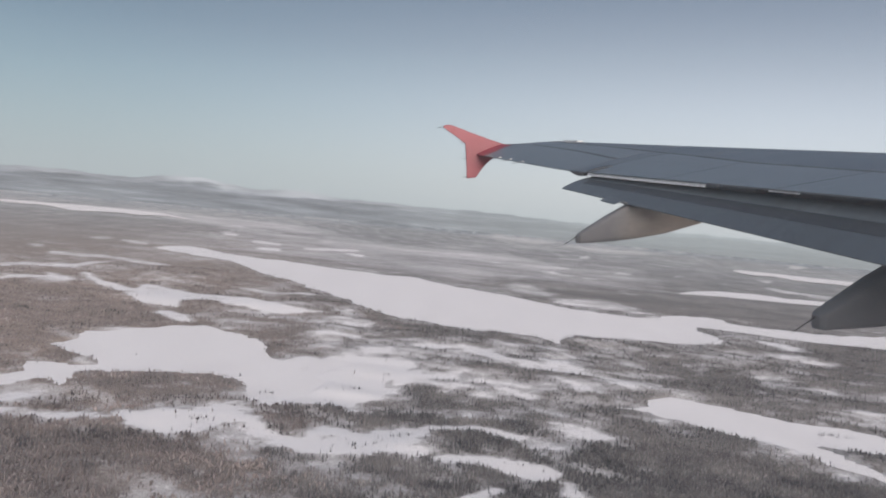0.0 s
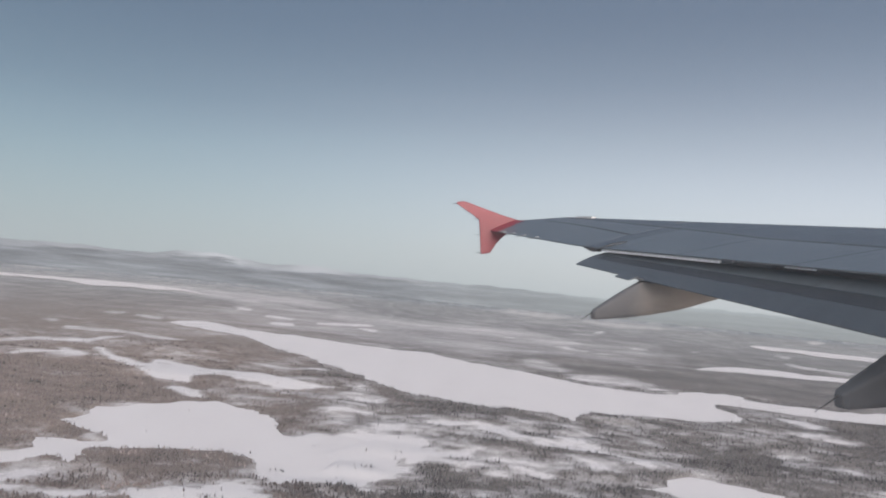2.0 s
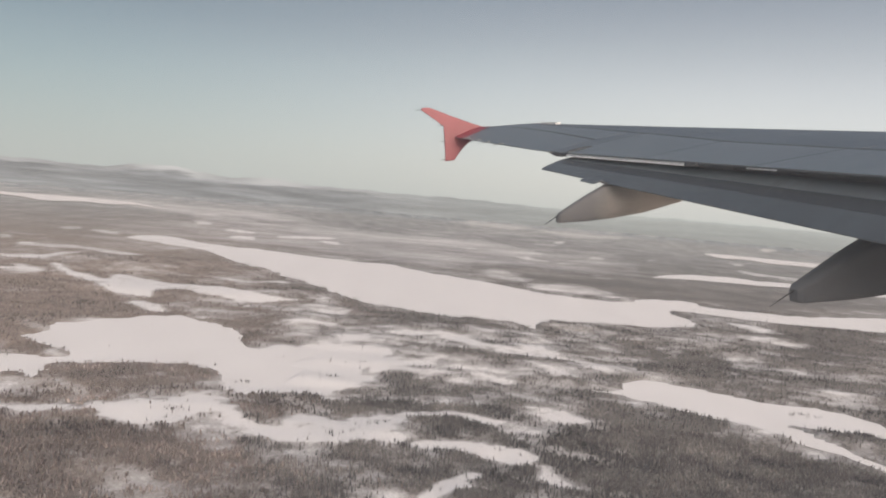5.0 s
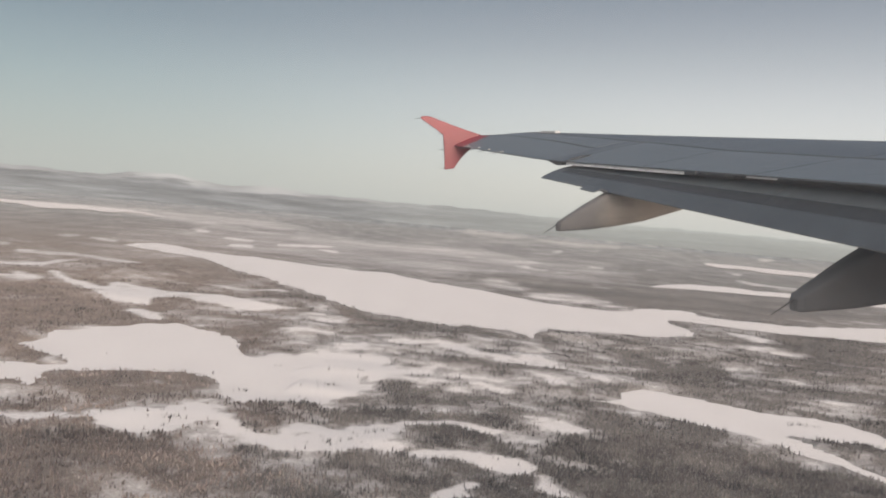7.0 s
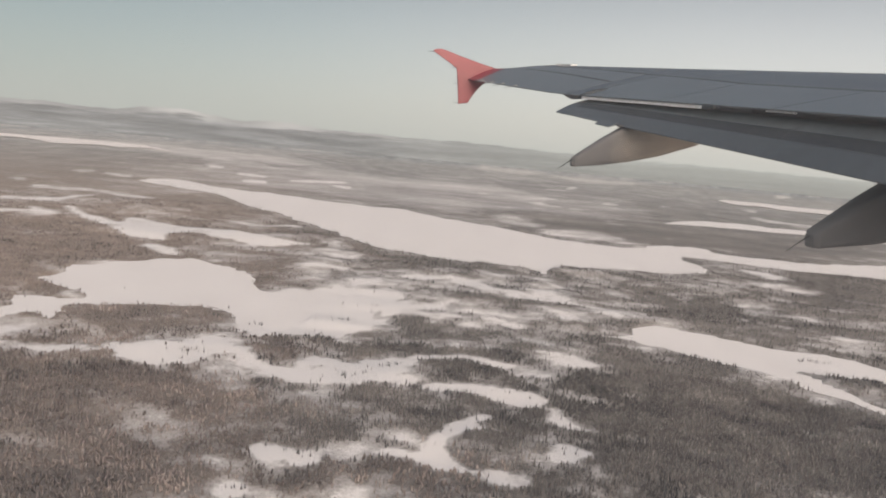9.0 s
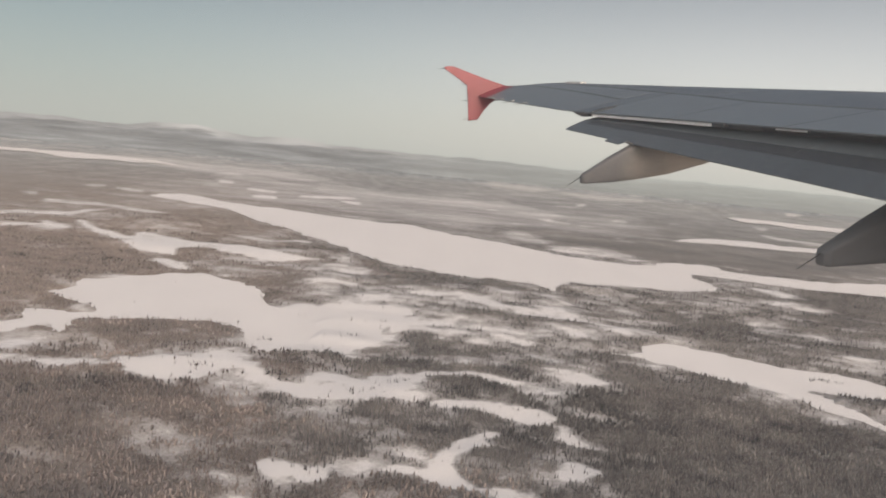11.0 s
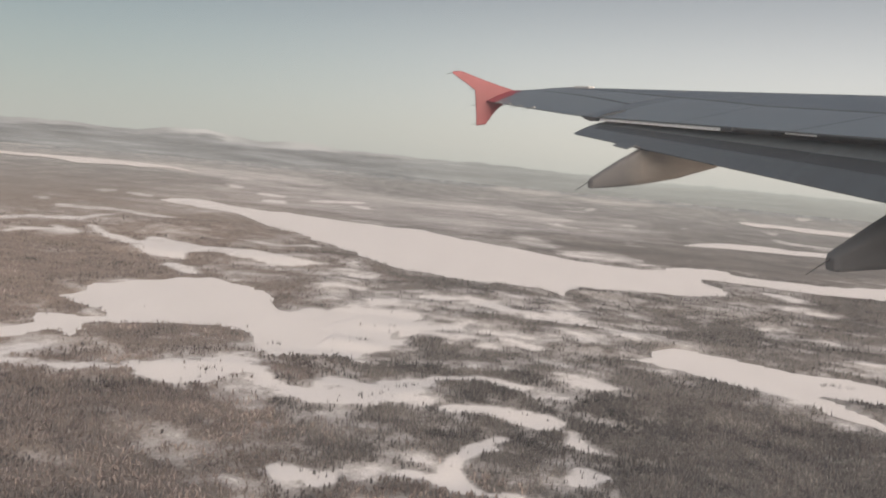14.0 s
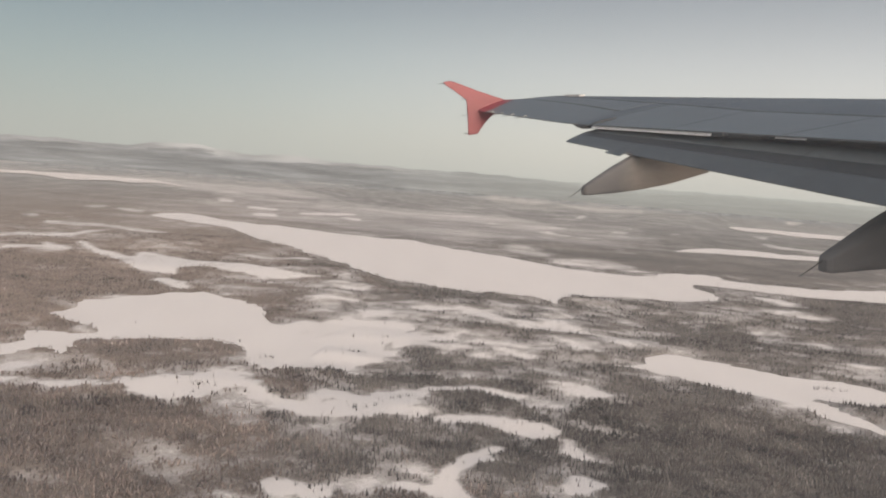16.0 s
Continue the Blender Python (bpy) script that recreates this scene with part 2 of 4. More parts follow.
# far fells that glow, haze painted in, pale with distance: streaks of scrub and snow, white tops, greener haze ahead
FELLS = bpy.data.materials.new("far_fells")
FELLS.use_nodes = True
_n, _l = FELLS.node_tree.nodes, FELLS.node_tree.links
_n.clear()
_streaks = noise_node(FELLS, 0.0022, 8, 0.66, (1.0, 1.0, 14.0))
_slopes = noise_node(FELLS, 0.0012, 3, 0.5, (1.0, 1.0, 5.0))
_tops, _share = _n.new("ShaderNodeAttribute"), _n.new("ShaderNodeAttribute")
_tops.attribute_name, _share.attribute_name = "snow_top", "height_share"
_body = ramp_node(FELLS, _streaks.outputs[0], [(0.34, (0.255, 0.243, 0.232)), (0.5, (0.315, 0.302, 0.29)), (0.66, (0.42, 0.405, 0.39))])
_tone = ramp_node(FELLS, _slopes.outputs[0], [(0.35, (0.9, 0.9, 0.91)), (0.65, (1.1, 1.1, 1.1))])
_body = mix_node(FELLS, 1.0, _body.outputs[0], _tone.outputs[0], 'MULTIPLY')
_white = _n.new("ShaderNodeMath")
_white.operation = 'MULTIPLY_ADD'              # height + a little of the streaks
_l.new(_streaks.outputs[0], _white.inputs[0])
_white.inputs[1].default_value = 0.5
_l.new(_share.outputs["Fac"], _white.inputs[2])
_line = _n.new("ShaderNodeMapRange")
_line.interpolation_type = 'SMOOTHSTEP'
_line.inputs["From Min"].default_value, _line.inputs["From Max"].default_value = 1.0, 1.12
_l.new(_white.outputs[0], _line.inputs["Value"])
_caps = _n.new("ShaderNodeMath")
_caps.operation = 'MULTIPLY'
_caps.use_clamp = True
_l.new(_line.outputs[0], _caps.inputs[0])
_l.new(_tops.outputs["Fac"], _caps.inputs[1])
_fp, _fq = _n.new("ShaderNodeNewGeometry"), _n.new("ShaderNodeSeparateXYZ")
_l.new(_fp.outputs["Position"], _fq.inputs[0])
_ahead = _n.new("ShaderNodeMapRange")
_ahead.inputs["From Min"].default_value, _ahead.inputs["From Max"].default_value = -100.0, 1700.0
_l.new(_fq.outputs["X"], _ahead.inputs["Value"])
# haze put into the glowing colour, brighter towards the skyline
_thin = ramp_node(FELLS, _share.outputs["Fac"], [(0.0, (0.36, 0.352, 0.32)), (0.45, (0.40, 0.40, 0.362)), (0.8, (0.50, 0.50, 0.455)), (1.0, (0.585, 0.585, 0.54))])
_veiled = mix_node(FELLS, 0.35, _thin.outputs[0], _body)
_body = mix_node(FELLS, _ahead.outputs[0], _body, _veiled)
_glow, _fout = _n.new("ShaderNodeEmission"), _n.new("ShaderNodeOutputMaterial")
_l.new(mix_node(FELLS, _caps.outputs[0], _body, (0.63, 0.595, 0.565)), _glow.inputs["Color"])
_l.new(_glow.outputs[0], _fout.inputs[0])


def foliage(name, stops, rough=0.85):
    m = material(name, stops[0][1], rough, 0.0, 0.15)
    g = m.node_tree.nodes.new("ShaderNodeNewGeometry")
    r = ramp_node(m, g.outputs["Random Per Island"], stops)
    t = noise_node(m, 0.9, 3, 0.6)
    k = ramp_node(m, t.outputs[0], [(0.3, (0.75, 0.75, 0.75)), (0.7, (1.2, 1.2, 1.2))])
    stand = noise_node(m, 0.013, 6, 0.66)
    age = ramp_node(m, stand.outputs[0], [(0.36, (0.56, 0.57, 0.59)), (0.64, (1.46, 1.42, 1.38))])
    wood = noise_node(m, 0.0052, 4, 0.6, (1.0, 1.5, 0.0))
    frost = ramp_node(m, wood.outputs[0], [(0.38, (0.66, 0.67, 0.68)), (0.62, (1.30, 1.29, 1.28))])
    c = mix_node(m, 0.8, r.outputs[0], k.outputs[0], 'MULTIPLY')
    c = mix_node(m, 1.0, c, frost.outputs[0], 'MULTIPLY')
    return finish(m, mix_node(m, 1.0, c, age.outputs[0], 'MULTIPLY'))


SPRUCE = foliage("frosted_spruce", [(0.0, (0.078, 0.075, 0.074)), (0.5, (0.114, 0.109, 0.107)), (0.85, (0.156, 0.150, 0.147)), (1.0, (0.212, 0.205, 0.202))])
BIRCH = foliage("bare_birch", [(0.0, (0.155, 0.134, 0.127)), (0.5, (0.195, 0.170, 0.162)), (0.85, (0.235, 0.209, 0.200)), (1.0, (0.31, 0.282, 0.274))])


# ---------------------------------------------------------------- building helpers
def part(name, bm, mat, parent, label="", smooth=True):
    """Links a bmesh as one mesh object under a thing or a part."""
    bmesh.ops.recalc_face_normals(bm, faces=bm.faces)
    me = bpy.data.meshes.new(name)
    bm.to_mesh(me)
    bm.free()
    if smooth:
        for p in me.polygons:
            p.use_smooth = True
        me.set_sharp_from_angle(angle=radians(35))
    me.materials.append(mat)
    ob = new(name, me)
    ob.parent = parent
    return tagged(ob, label=label)


def loft(rings, closed=True, caps=True):
    """A bmesh skin over rings of equally many points."""
    bm = bmesh.new()
    vs = [[bm.verts.new(p) for p in ring] for ring in rings]
    n = len(rings[0])
    for a, b in zip(vs, vs[1:]):
        for i in range(n if closed else n - 1):
            j = (i + 1) % n
            bm.faces.new((a[i], a[j], b[j], b[i]))
    if caps and closed:
        bm.faces.new(vs[0][::-1])
        bm.faces.new(vs[-1])
    return bm


def smooth_step(a, b, v):
    t = np.clip((v - a) / (b - a), 0, 1)
    return t * t * (3 - 2 * t)


# ---------------------------------------------------------------- the land
def terrain(x, y):
    """Height of the land: level bog country out to the foot of the far fells."""
    r = np.hypot(x, y)
    k = np.clip((r - 2000.0) / 2900.0, 0, 0.994)
    base = np.where(r > 2000, EYE_HEIGHT * (1 - np.minimum(r, 4882) / (2000 - 2900 * np.log(1 - k))), 0.0)
    return base


def country(x, y):
    """Plan of the land's pattern: stretched with distance, as the far bogs and woods lie in long flat bands."""
    r = max(math.hypot(x, y), 1.0)
    k = min(max((r - 2000.0) / 2900.0, 0), 0.985)
    far = r if r < 2000 else 2000 - 2900 * math.log(1 - k)
    return x * far / r, y * far / r


def fbm(x, y, size, octaves=3):
    return noise.fractal((x / size, y / size, 3.7), 0.9, 2.1, octaves)


FIELDS = []        # outlines of open bogs (positive) and of close dark woods (negative)


def rounded(outline, wobble, size=45.0):
    """A natural outline through a few corners."""
    pts = [Vector(p) for p in outline]
    n = len(pts)
    fine = []
    for i in range(n):
        p0, p1, p2, p3 = pts[i - 1], pts[i], pts[(i + 1) % n], pts[(i + 2) % n]
        steps = int(min(max((p2 - p1).length / 14, 3), 26))
        for k in range(steps):
            t = k / steps
            q = 0.5 * ((2 * p1) + (p2 - p0) * t + (2 * p0 - 5 * p1 + 4 * p2 - p3) * t * t + (3 * p1 - p0 - 3 * p2 + p3) * t ** 3)
            w = wobble * min(1.0 + q.length / 2500, 2.2)
            q += Vector((fbm(q.x, q.y, size, 5), fbm(q.x + 500, q.y, size, 5))) * w
            fine.append((q.x, q.y))
    return np.array(fine)


def field(strength, outline, soft=1.0):
    FIELDS.append((rounded(outline, 5.0 * soft), strength, soft))


def inside(points, poly):
    x, y = points[:, 0], points[:, 1]
    ok = np.zeros(len(points), bool)
    box = (x > poly[:, 0].min()) & (x < poly[:, 0].max()) & (y > poly[:, 1].min()) & (y < poly[:, 1].max())
    idx = np.nonzero(box)[0]
    px_, py_ = x[idx], y[idx]
    hit = np.zeros(len(idx), bool)
    for (x0, y0), (x1, y1) in zip(poly, np.roll(poly, -1, axis=0)):
        if y0 == y1:
            continue
        hit ^= ((y0 > py_) != (y1 > py_)) & (px_ < (x1 - x0) * (py_ - y0) / (y1 - y0) + x0)
    ok[idx] = hit
    return ok


def snow_cover(points):
    """Openness of the land at points: above about 0.2 treeless snow, below 0 close woods."""
    n = len(points)
    base, warp = np.empty(n), np.empty((n, 2))
    for i, (x, y) in enumerate(points.tolist()):
        r = math.hypot(x, y)
        u, v = country(x, y)
        far = min(max((r - 1400) / 2200, 0), 1)
        base[i] = (0.52 * fbm(u + 0.35 * v, 1.25 * v, 70.0, 5) + 0.40 * fbm(u - 200, v * 1.2 + 90, 210.0, 4)) * (1 - 0.9 * far) + 0.02 + far * (0.03 + 0.11 * fbm(u / 9, v / 1.8, 100.0, 4) + 0.16 * fbm(u / 2.2 + 40, v / 1.6, 190.0, 5))
        base[i] += 0.22 * fbm(x + 310, y * 1.1, 24.0, 4) * (1 - far)
        g = 1 + r / 2500
        warp[i] = (15 * g * fbm(x, y, 46.0, 5), 20 * g * fbm(x + 700, y, 46.0, 5))
    out = base
    grow = (1 + np.hypot(points[:, 0], points[:, 1]) / 2500)[:, None]
    reach_r = np.hypot(points[:, 0], points[:, 1])
    near = (np.clip(1.3 - reach_r / 4000, 0.25, 1) * np.clip(reach_r / 1300, 0.4, 1))[:, None]
    for poly, strength, soft in FIELDS:
        share = np.zeros(n)
        for k in range(10):
            reach = (2.0 + (3.0 if strength > 0 else 5.0) * k) * grow
            share += inside(points + (near * soft if strength > 0 else 1.0) * (warp + reach * np.array([math.cos(2.4 * k), math.sin(2.4 * k)])), poly)
        out = out + strength * share / 10
    return out


def disc_sheet():
    fine = np.radians(np.arange(-42, 58.01, 0.33))
    coarse = np.radians(np.arange(62, 318, 8.0))
    angles = np.concatenate([fine, coarse])
    radii = np.concatenate([[40, 200, 400, 540], np.geomspace(600, 4560, 215), np.arange(4572, 4840, 12), np.arange(4840, 4881, 10), [5200, 6500, 9000, 15000]])
    a, r = np.meshgrid(angles, radii)
    x, y = r * np.sin(a), r * np.cos(a)
    hummocks = relief(np.stack([x.ravel(), y.ravel()], 1)).reshape(x.shape)
    z = terrain(x, y) + hummocks
    na, nr = len(angles), len(radii)
    verts = [(0, 0, 0)] + list(zip(x.ravel().tolist(), y.ravel().tolist(), z.ravel().tolist()))
    faces = []
    for i in range(nr - 1):
        for j in range(na):
            k = (j + 1) % na
            faces.append((1 + i * na + j, 1 + i * na + k, 1 + (i + 1) * na + k, 1 + (i + 1) * na + j))
    for j in range(na):
        faces.append((0, 1 + (j + 1) % na, 1 + j))
    me = bpy.data.meshes.new("ground")
    me.from_pydata(verts, [], faces)
    me.update()
    cover = me.attributes.new("snow_cover", 'FLOAT', 'POINT')
    values = snow_cover(np.array([v[:2] for v in verts]))
    cover.data.foreach_set("value", values)
    plan = me.attributes.new("country_plan", 'FLOAT_VECTOR', 'POINT')
    flat = []
    for vx, vy, vz in verts:
        flat += [*country(vx, vy), 0.0]
    plan.data.foreach_set("vector", flat)
    # lie of the land without its even climb to the skyline: its hummocks
    turn, dist = np.meshgrid(angles, radii)
    by_r, by_a = np.gradient(hummocks, radii, angles)
    by_a = by_a / dist
    lie = np.stack([-(by_r * np.sin(turn) + by_a * np.cos(turn)), -(by_r * np.cos(turn) - by_a * np.sin(turn)), np.ones_like(dist)], -1)
    lie /= np.linalg.norm(lie, axis=-1, keepdims=True)
    facing = me.attributes.new("lie_of_land", 'FLOAT_VECTOR', 'POINT')
    facing.data.foreach_set("vector", np.concatenate([[0, 0, 1], lie.ravel()]))
    for p in me.polygons:
        p.use_smooth = True
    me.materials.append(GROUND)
    return tagged(new("ground", me), "snowy subarctic bog and forest land reaching far fells", "ground", kind="structure")


OPEN = []          # outlines of the treeless sheets


def snow_sheet(name, label, category, outline, wobble):
    """A snow-covered sheet with a soft natural outline, lying on the land."""
    fine = [tuple(p) for p in rounded(outline, wobble)]
    OPEN.append((np.array(fine), 3.0, 0.002))
    bm = bmesh.new()
    loop = [bm.verts.new((x, y, 0)) for x, y in fine]
    edges = [bm.edges.new((a, b)) for a, b in zip(loop, loop[1:] + loop[:1])]
    bmesh.ops.triangle_fill(bm, use_beauty=True, edges=edges)
    far = max(v.co.length for v in bm.verts)
    if far > 2000:
        for _ in range(5):
            long_edges = [e for e in bm.edges if e.calc_length() > 45]
            bmesh.ops.subdivide_edges(bm, edges=long_edges, cuts=1)
            bmesh.ops.triangulate(bm, faces=bm.faces)
    lift = 0.45 + 0.03 * len(OPEN)
    for v in bm.verts:
        r = math.hypot(v.co.x, v.co.y)
        v.co.z = float(terrain(np.array(v.co.x), np.array(v.co.y))) + lift + max(r - 2000, 0) * 0.0012
    me = bpy.data.meshes.new(name)
    bmesh.ops.recalc_face_normals(bm, faces=bm.faces)
    bm.to_mesh(me)
    bm.free()
    me.materials.append(SNOW)
    return tagged(new(name, me), label, category, kind="structure")


snow_sheet("frozen_lake", "long snow-covered frozen lake with wooded shores", "lake", [
    (-807, 3397), (-686, 3535), (-532, 3431), (-410, 3366), (-244, 3337), (-54, 3246), (151, 3169), (254, 3164), (386, 3013), (521, 2891),
    (629, 2792), (739, 2649), (822, 2589), (997, 2525), (1138, 2627), (1294, 2605), (1292, 2517), (1449, 2436), (1627, 2403), (1962, 2446),
    (2204, 2364), (1967, 2100), (1736, 2153), (1550, 2200), (1391, 2238), (1285, 2313), (1167, 2378), (1099, 2373), (1096, 2228), (1054, 2089),
    (943, 2039), (791, 2065), (654, 2034), (580, 2001), (531, 1888), (496, 1955), (383, 1982), (330, 1975), (218, 2111), (143, 2143), (52, 2292),
    (-54, 2531), (-198, 2771), (-313, 2934), (-451, 3174), (-673, 3305)], 9.0)
snow_sheet("frozen_lake", "rounded snow-covered frozen lake with a narrow arm", "lake", [
    (-510, 1450), (-497, 1503), (-490, 1545), (-512, 1603), (-472, 1630), (-435, 1679), (-386, 1712), (-338, 1761), (-305, 1778), (-262, 1743),
    (-196, 1698), (-175, 1643), (-155, 1598), (-142, 1528), (-126, 1471), (-94, 1462), (-59, 1491), (-11, 1493), (32, 1471), (-9, 1404), (-37, 1347),
    (-20, 1291), (-48, 1211), (-71, 1175), (-105, 1177), (-133, 1138), (-135, 1216), (-158, 1260), (-208, 1294), (-277, 1284), (-363, 1280),
    (-394, 1269), (-384, 1188), (-391, 1163), (-429, 1192), (-453, 1162), (-501, 1102), (-528, 1056), (-556, 1112), (-498, 1197), (-470, 1243),
    (-491, 1306), (-416, 1311), (-387, 1331), (-445, 1399)], 9.0)
snow_sheet("frozen_lake", "snow-covered frozen lake tapering to a reedy end", "lake", [
    (469, 1264), (497, 1264), (531, 1296), (552, 1334), (601, 1364), (677, 1319), (743, 1244), (802, 1222), (866, 1196), (892, 1109), (925, 992),
    (877, 937), (831, 1053), (784, 1076), (712, 1085), (732, 1045), (736, 961), (752, 893), (728, 863), (711, 934), (694, 981), (678, 1022),
    (646, 1071), (597, 1116), (565, 1165), (523, 1222)], 9.0)
snow_sheet("frozen_lake", "far snow-covered frozen lake under the hills", "lake", [
    (2082, 4088), (2270, 4003), (2409, 3913), (2580, 3809), (3129, 3403), (3015, 3274), (2499, 3707), (2338, 3791), (2220, 3910), (2093, 3968)], 5.0)
snow_sheet("frozen_lake", "narrow far frozen lake white with snow", "lake", [
    (1407, 3247), (1530, 3337), (1662, 3382), (1853, 3336), (1922, 3269), (2067, 3224), (2604, 2953), (2501, 2832), (1987, 3095), (1847, 3136),
    (1740, 3173), (1631, 3209), (1512, 3226), (1443, 3230)], 5.0)
snow_sheet("frozen_lake", "very long far frozen lake under the fells", "lake", [
    (-2172, 4203), (-1836, 4348), (-1592, 4446), (-1462, 4492), (-1239, 4540), (-1032, 4560), (-858, 4460), (-746, 4422), (-1017, 4496),
    (-1148, 4425), (-1265, 4424), (-1434, 4323), (-1587, 4357), (-1808, 4283), (-2136, 4133)], 5.0)
field(0.42, [
    (647, 3155), (753, 3210), (766, 3061), (827, 2987), (718, 2905), (651, 3003)], 1.2)
field(0.44, [
    (757, 2840), (946, 2927), (1013, 2862), (1060, 2690), (980, 2586), (924, 2658), (819, 2648), (773, 2703)], 1.2)
field(0.27, [
    (-1332, 4549), (-961, 4657), (-740, 4657), (-519, 4674), (-293, 4682), (-94, 4595), (-215, 4464), (-465, 4483), (-696, 4396), (-913, 4436)], 1.6)
field(-0.4, [
    (-231, 4728), (34, 4803), (239, 4824), (512, 4778), (790, 4785), (806, 4652), (561, 4575), (421, 4478), (226, 4418), (36, 4552), (-125, 4578)], 0.3)
field(0.36, [
    (755, 4783), (928, 4774), (1128, 4715), (1258, 4673), (1116, 4656), (919, 4712)], 1.6)
field(0.28, [
    (1284, 4635), (1511, 4577), (1754, 4480), (1548, 4475), (1365, 4548)], 1.6)
field(0.45, [
    (-1136, 2479), (-1069, 2545), (-1029, 2654), (-911, 2661), (-883, 2794), (-834, 2877), (-817, 2819), (-852, 2697), (-871, 2596), (-990, 2553),
    (-1105, 2411)], 0.3)
field(0.48, [
    (-1081, 3008), (-974, 3015), (-879, 3029), (-769, 2994), (-653, 2928), (-634, 2889), (-745, 2902), (-856, 2952), (-949, 2939), (-1046, 2941)], 0.3)
field(0.48, [
    (-941, 2244), (-923, 2345), (-861, 2384), (-893, 2448), (-860, 2445), (-774, 2368), (-801, 2303), (-879, 2310)], 0.3)
field(0.45, [
    (-1109, 3552), (-1047, 3596), (-1031, 3541), (-1074, 3493)], 0.2)
field(0.48, [
    (-980, 3570), (-876, 3535), (-857, 3461), (-951, 3506)], 0.2)
field(0.48, [
    (-1206, 3155), (-1164, 3180), (-1140, 3116), (-1168, 3085)], 0.2)
field(0.5, [
    (-662, 4194), (-571, 4154), (-566, 4087), (-633, 4101)], 0.2)
field(0.4, [
    (-476, 3975), (-351, 3962), (-345, 3898), (-453, 3901)], 0.2)
field(0.5, [
    (-421, 3746), (-319, 3762), (-323, 3670), (-397, 3654)], 0.2)
field(0.45, [
    (-209, 3892), (-74, 3947), (38, 3981), (38, 3916), (-71, 3861), (-198, 3811)], 0.2)
field(0.45, [
    (-16, 3835), (65, 3807), (78, 3732), (12, 3749)], 0.2)
field(0.75, [
    (-805, 2508), (-784, 2526), (-707, 2393), (-658, 2360), (-590, 2315), (-595, 2408), (-539, 2394), (-442, 2315), (-378, 2269), (-270, 2278),
    (-149, 2163), (-55, 2108), (-171, 2073), (-262, 2106), (-372, 2151), (-422, 2120), (-420, 2031), (-467, 2056), (-513, 2071), (-563, 2155),
    (-638, 2266), (-709, 2349)], 0.3)
field(0.85, [
    (-449, 1938), (-417, 1957), (-364, 1889), (-338, 1812), (-391, 1837), (-419, 1877)], 0.4)
field(0.42, [
    (-295, 1758), (-281, 1861), (-275, 1991), (-235, 1953), (-173, 1883), (-180, 1768), (-229, 1767)], 0.9)
field(0.4, [
    (-381, 2536), (-317, 2510), (-208, 2472), (-104, 2472), (-102, 2422), (-203, 2410), (-293, 2457)], 0.3)
field(0.5, [
    (-23, 2002), (0, 2228), (39, 2296), (23, 2130), (63, 1970), (86, 1824), (47, 1898), (6, 1998)], 0.9)
field(0.35, [
    (-319, 2094), (-258, 2076), (-146, 2121), (-168, 2043), (-250, 2016)], 0.9)
field(1.1, [
    (-75, 1491), (43, 1508), (135, 1486), (93, 1410), (79, 1322), (90, 1243), (52, 1178), (-3, 1153), (-62, 1157), (-104, 1166)], 1)
field(0.45, [
    (97, 1494), (173, 1489), (219, 1463), (161, 1366), (109, 1340), (82, 1392)], 1)
field(0.42, [
    (150, 1353), (222, 1367), (286, 1325), (317, 1285), (235, 1258), (164, 1297)], 1)
field(0.4, [
    (126, 1720), (235, 1731), (236, 1689), (179, 1680)], 0.4)
field(0.8, [
    (273, 1747), (309, 1712), (343, 1621), (408, 1585), (468, 1538), (497, 1499), (434, 1499), (371, 1526), (311, 1579), (281, 1654)], 0.9)
field(0.55, [
    (445, 1768), (448, 1674), (481, 1629), (487, 1555), (438, 1561), (419, 1619)], 0.9)
field(1.2, [
    (-501, 1043), (-426, 1028), (-382, 1017), (-323, 1026), (-292, 1015), (-253, 1053), (-195, 1053), (-158, 1099), (-137, 1120), (-138, 1073),
    (-115, 1033), (-87, 1007), (-70, 983), (-85, 975), (-116, 1014), (-137, 1009), (-147, 984), (-184, 963), (-212, 972), (-254, 977), (-293, 996),
    (-340, 995), (-383, 1003), (-484, 1007)], 1)
field(0.42, [
    (-184, 963), (-143, 982), (-121, 946), (-79, 936), (-64, 915), (-116, 913), (-161, 915)], 1)
field(0.95, [
    (-100, 1026), (-71, 990), (-48, 971), (-28, 980), (-15, 1021), (15, 1017), (37, 1004), (68, 1045), (111, 1058), (126, 1042), (106, 998),
    (103, 968), (129, 948), (94, 927), (63, 926), (36, 927), (2, 914), (-25, 920), (-64, 921), (-79, 936), (-68, 962)], 1)
field(0.75, [
    (108, 1060), (158, 1083), (198, 1081), (235, 1060), (272, 1044), (230, 1032), (193, 1046), (154, 1054)], 0.4)
field(-0.38, [
    (119, 1011), (153, 1045), (191, 1034), (241, 1011), (252, 988), (217, 964), (172, 960), (137, 973)], 1)
field(1.2, [
    (134, 942), (176, 941), (234, 943), (251, 930), (268, 903), (261, 878), (238, 867), (216, 888), (191, 902), (165, 915), (138, 918)], 0.4)
field(0.36, [
    (292, 1130), (335, 1127), (384, 1090), (355, 1024), (293, 972), (253, 928), (249, 978), (249, 1028)], 1)
field(0.4, [
    (358, 1117), (387, 1085), (365, 1044), (349, 1071)], 0.9)
field(1.1, [
    (265, 881), (279, 867), (275, 844), (283, 814), (301, 800), (277, 806), (261, 828), (261, 853)], 0.4)
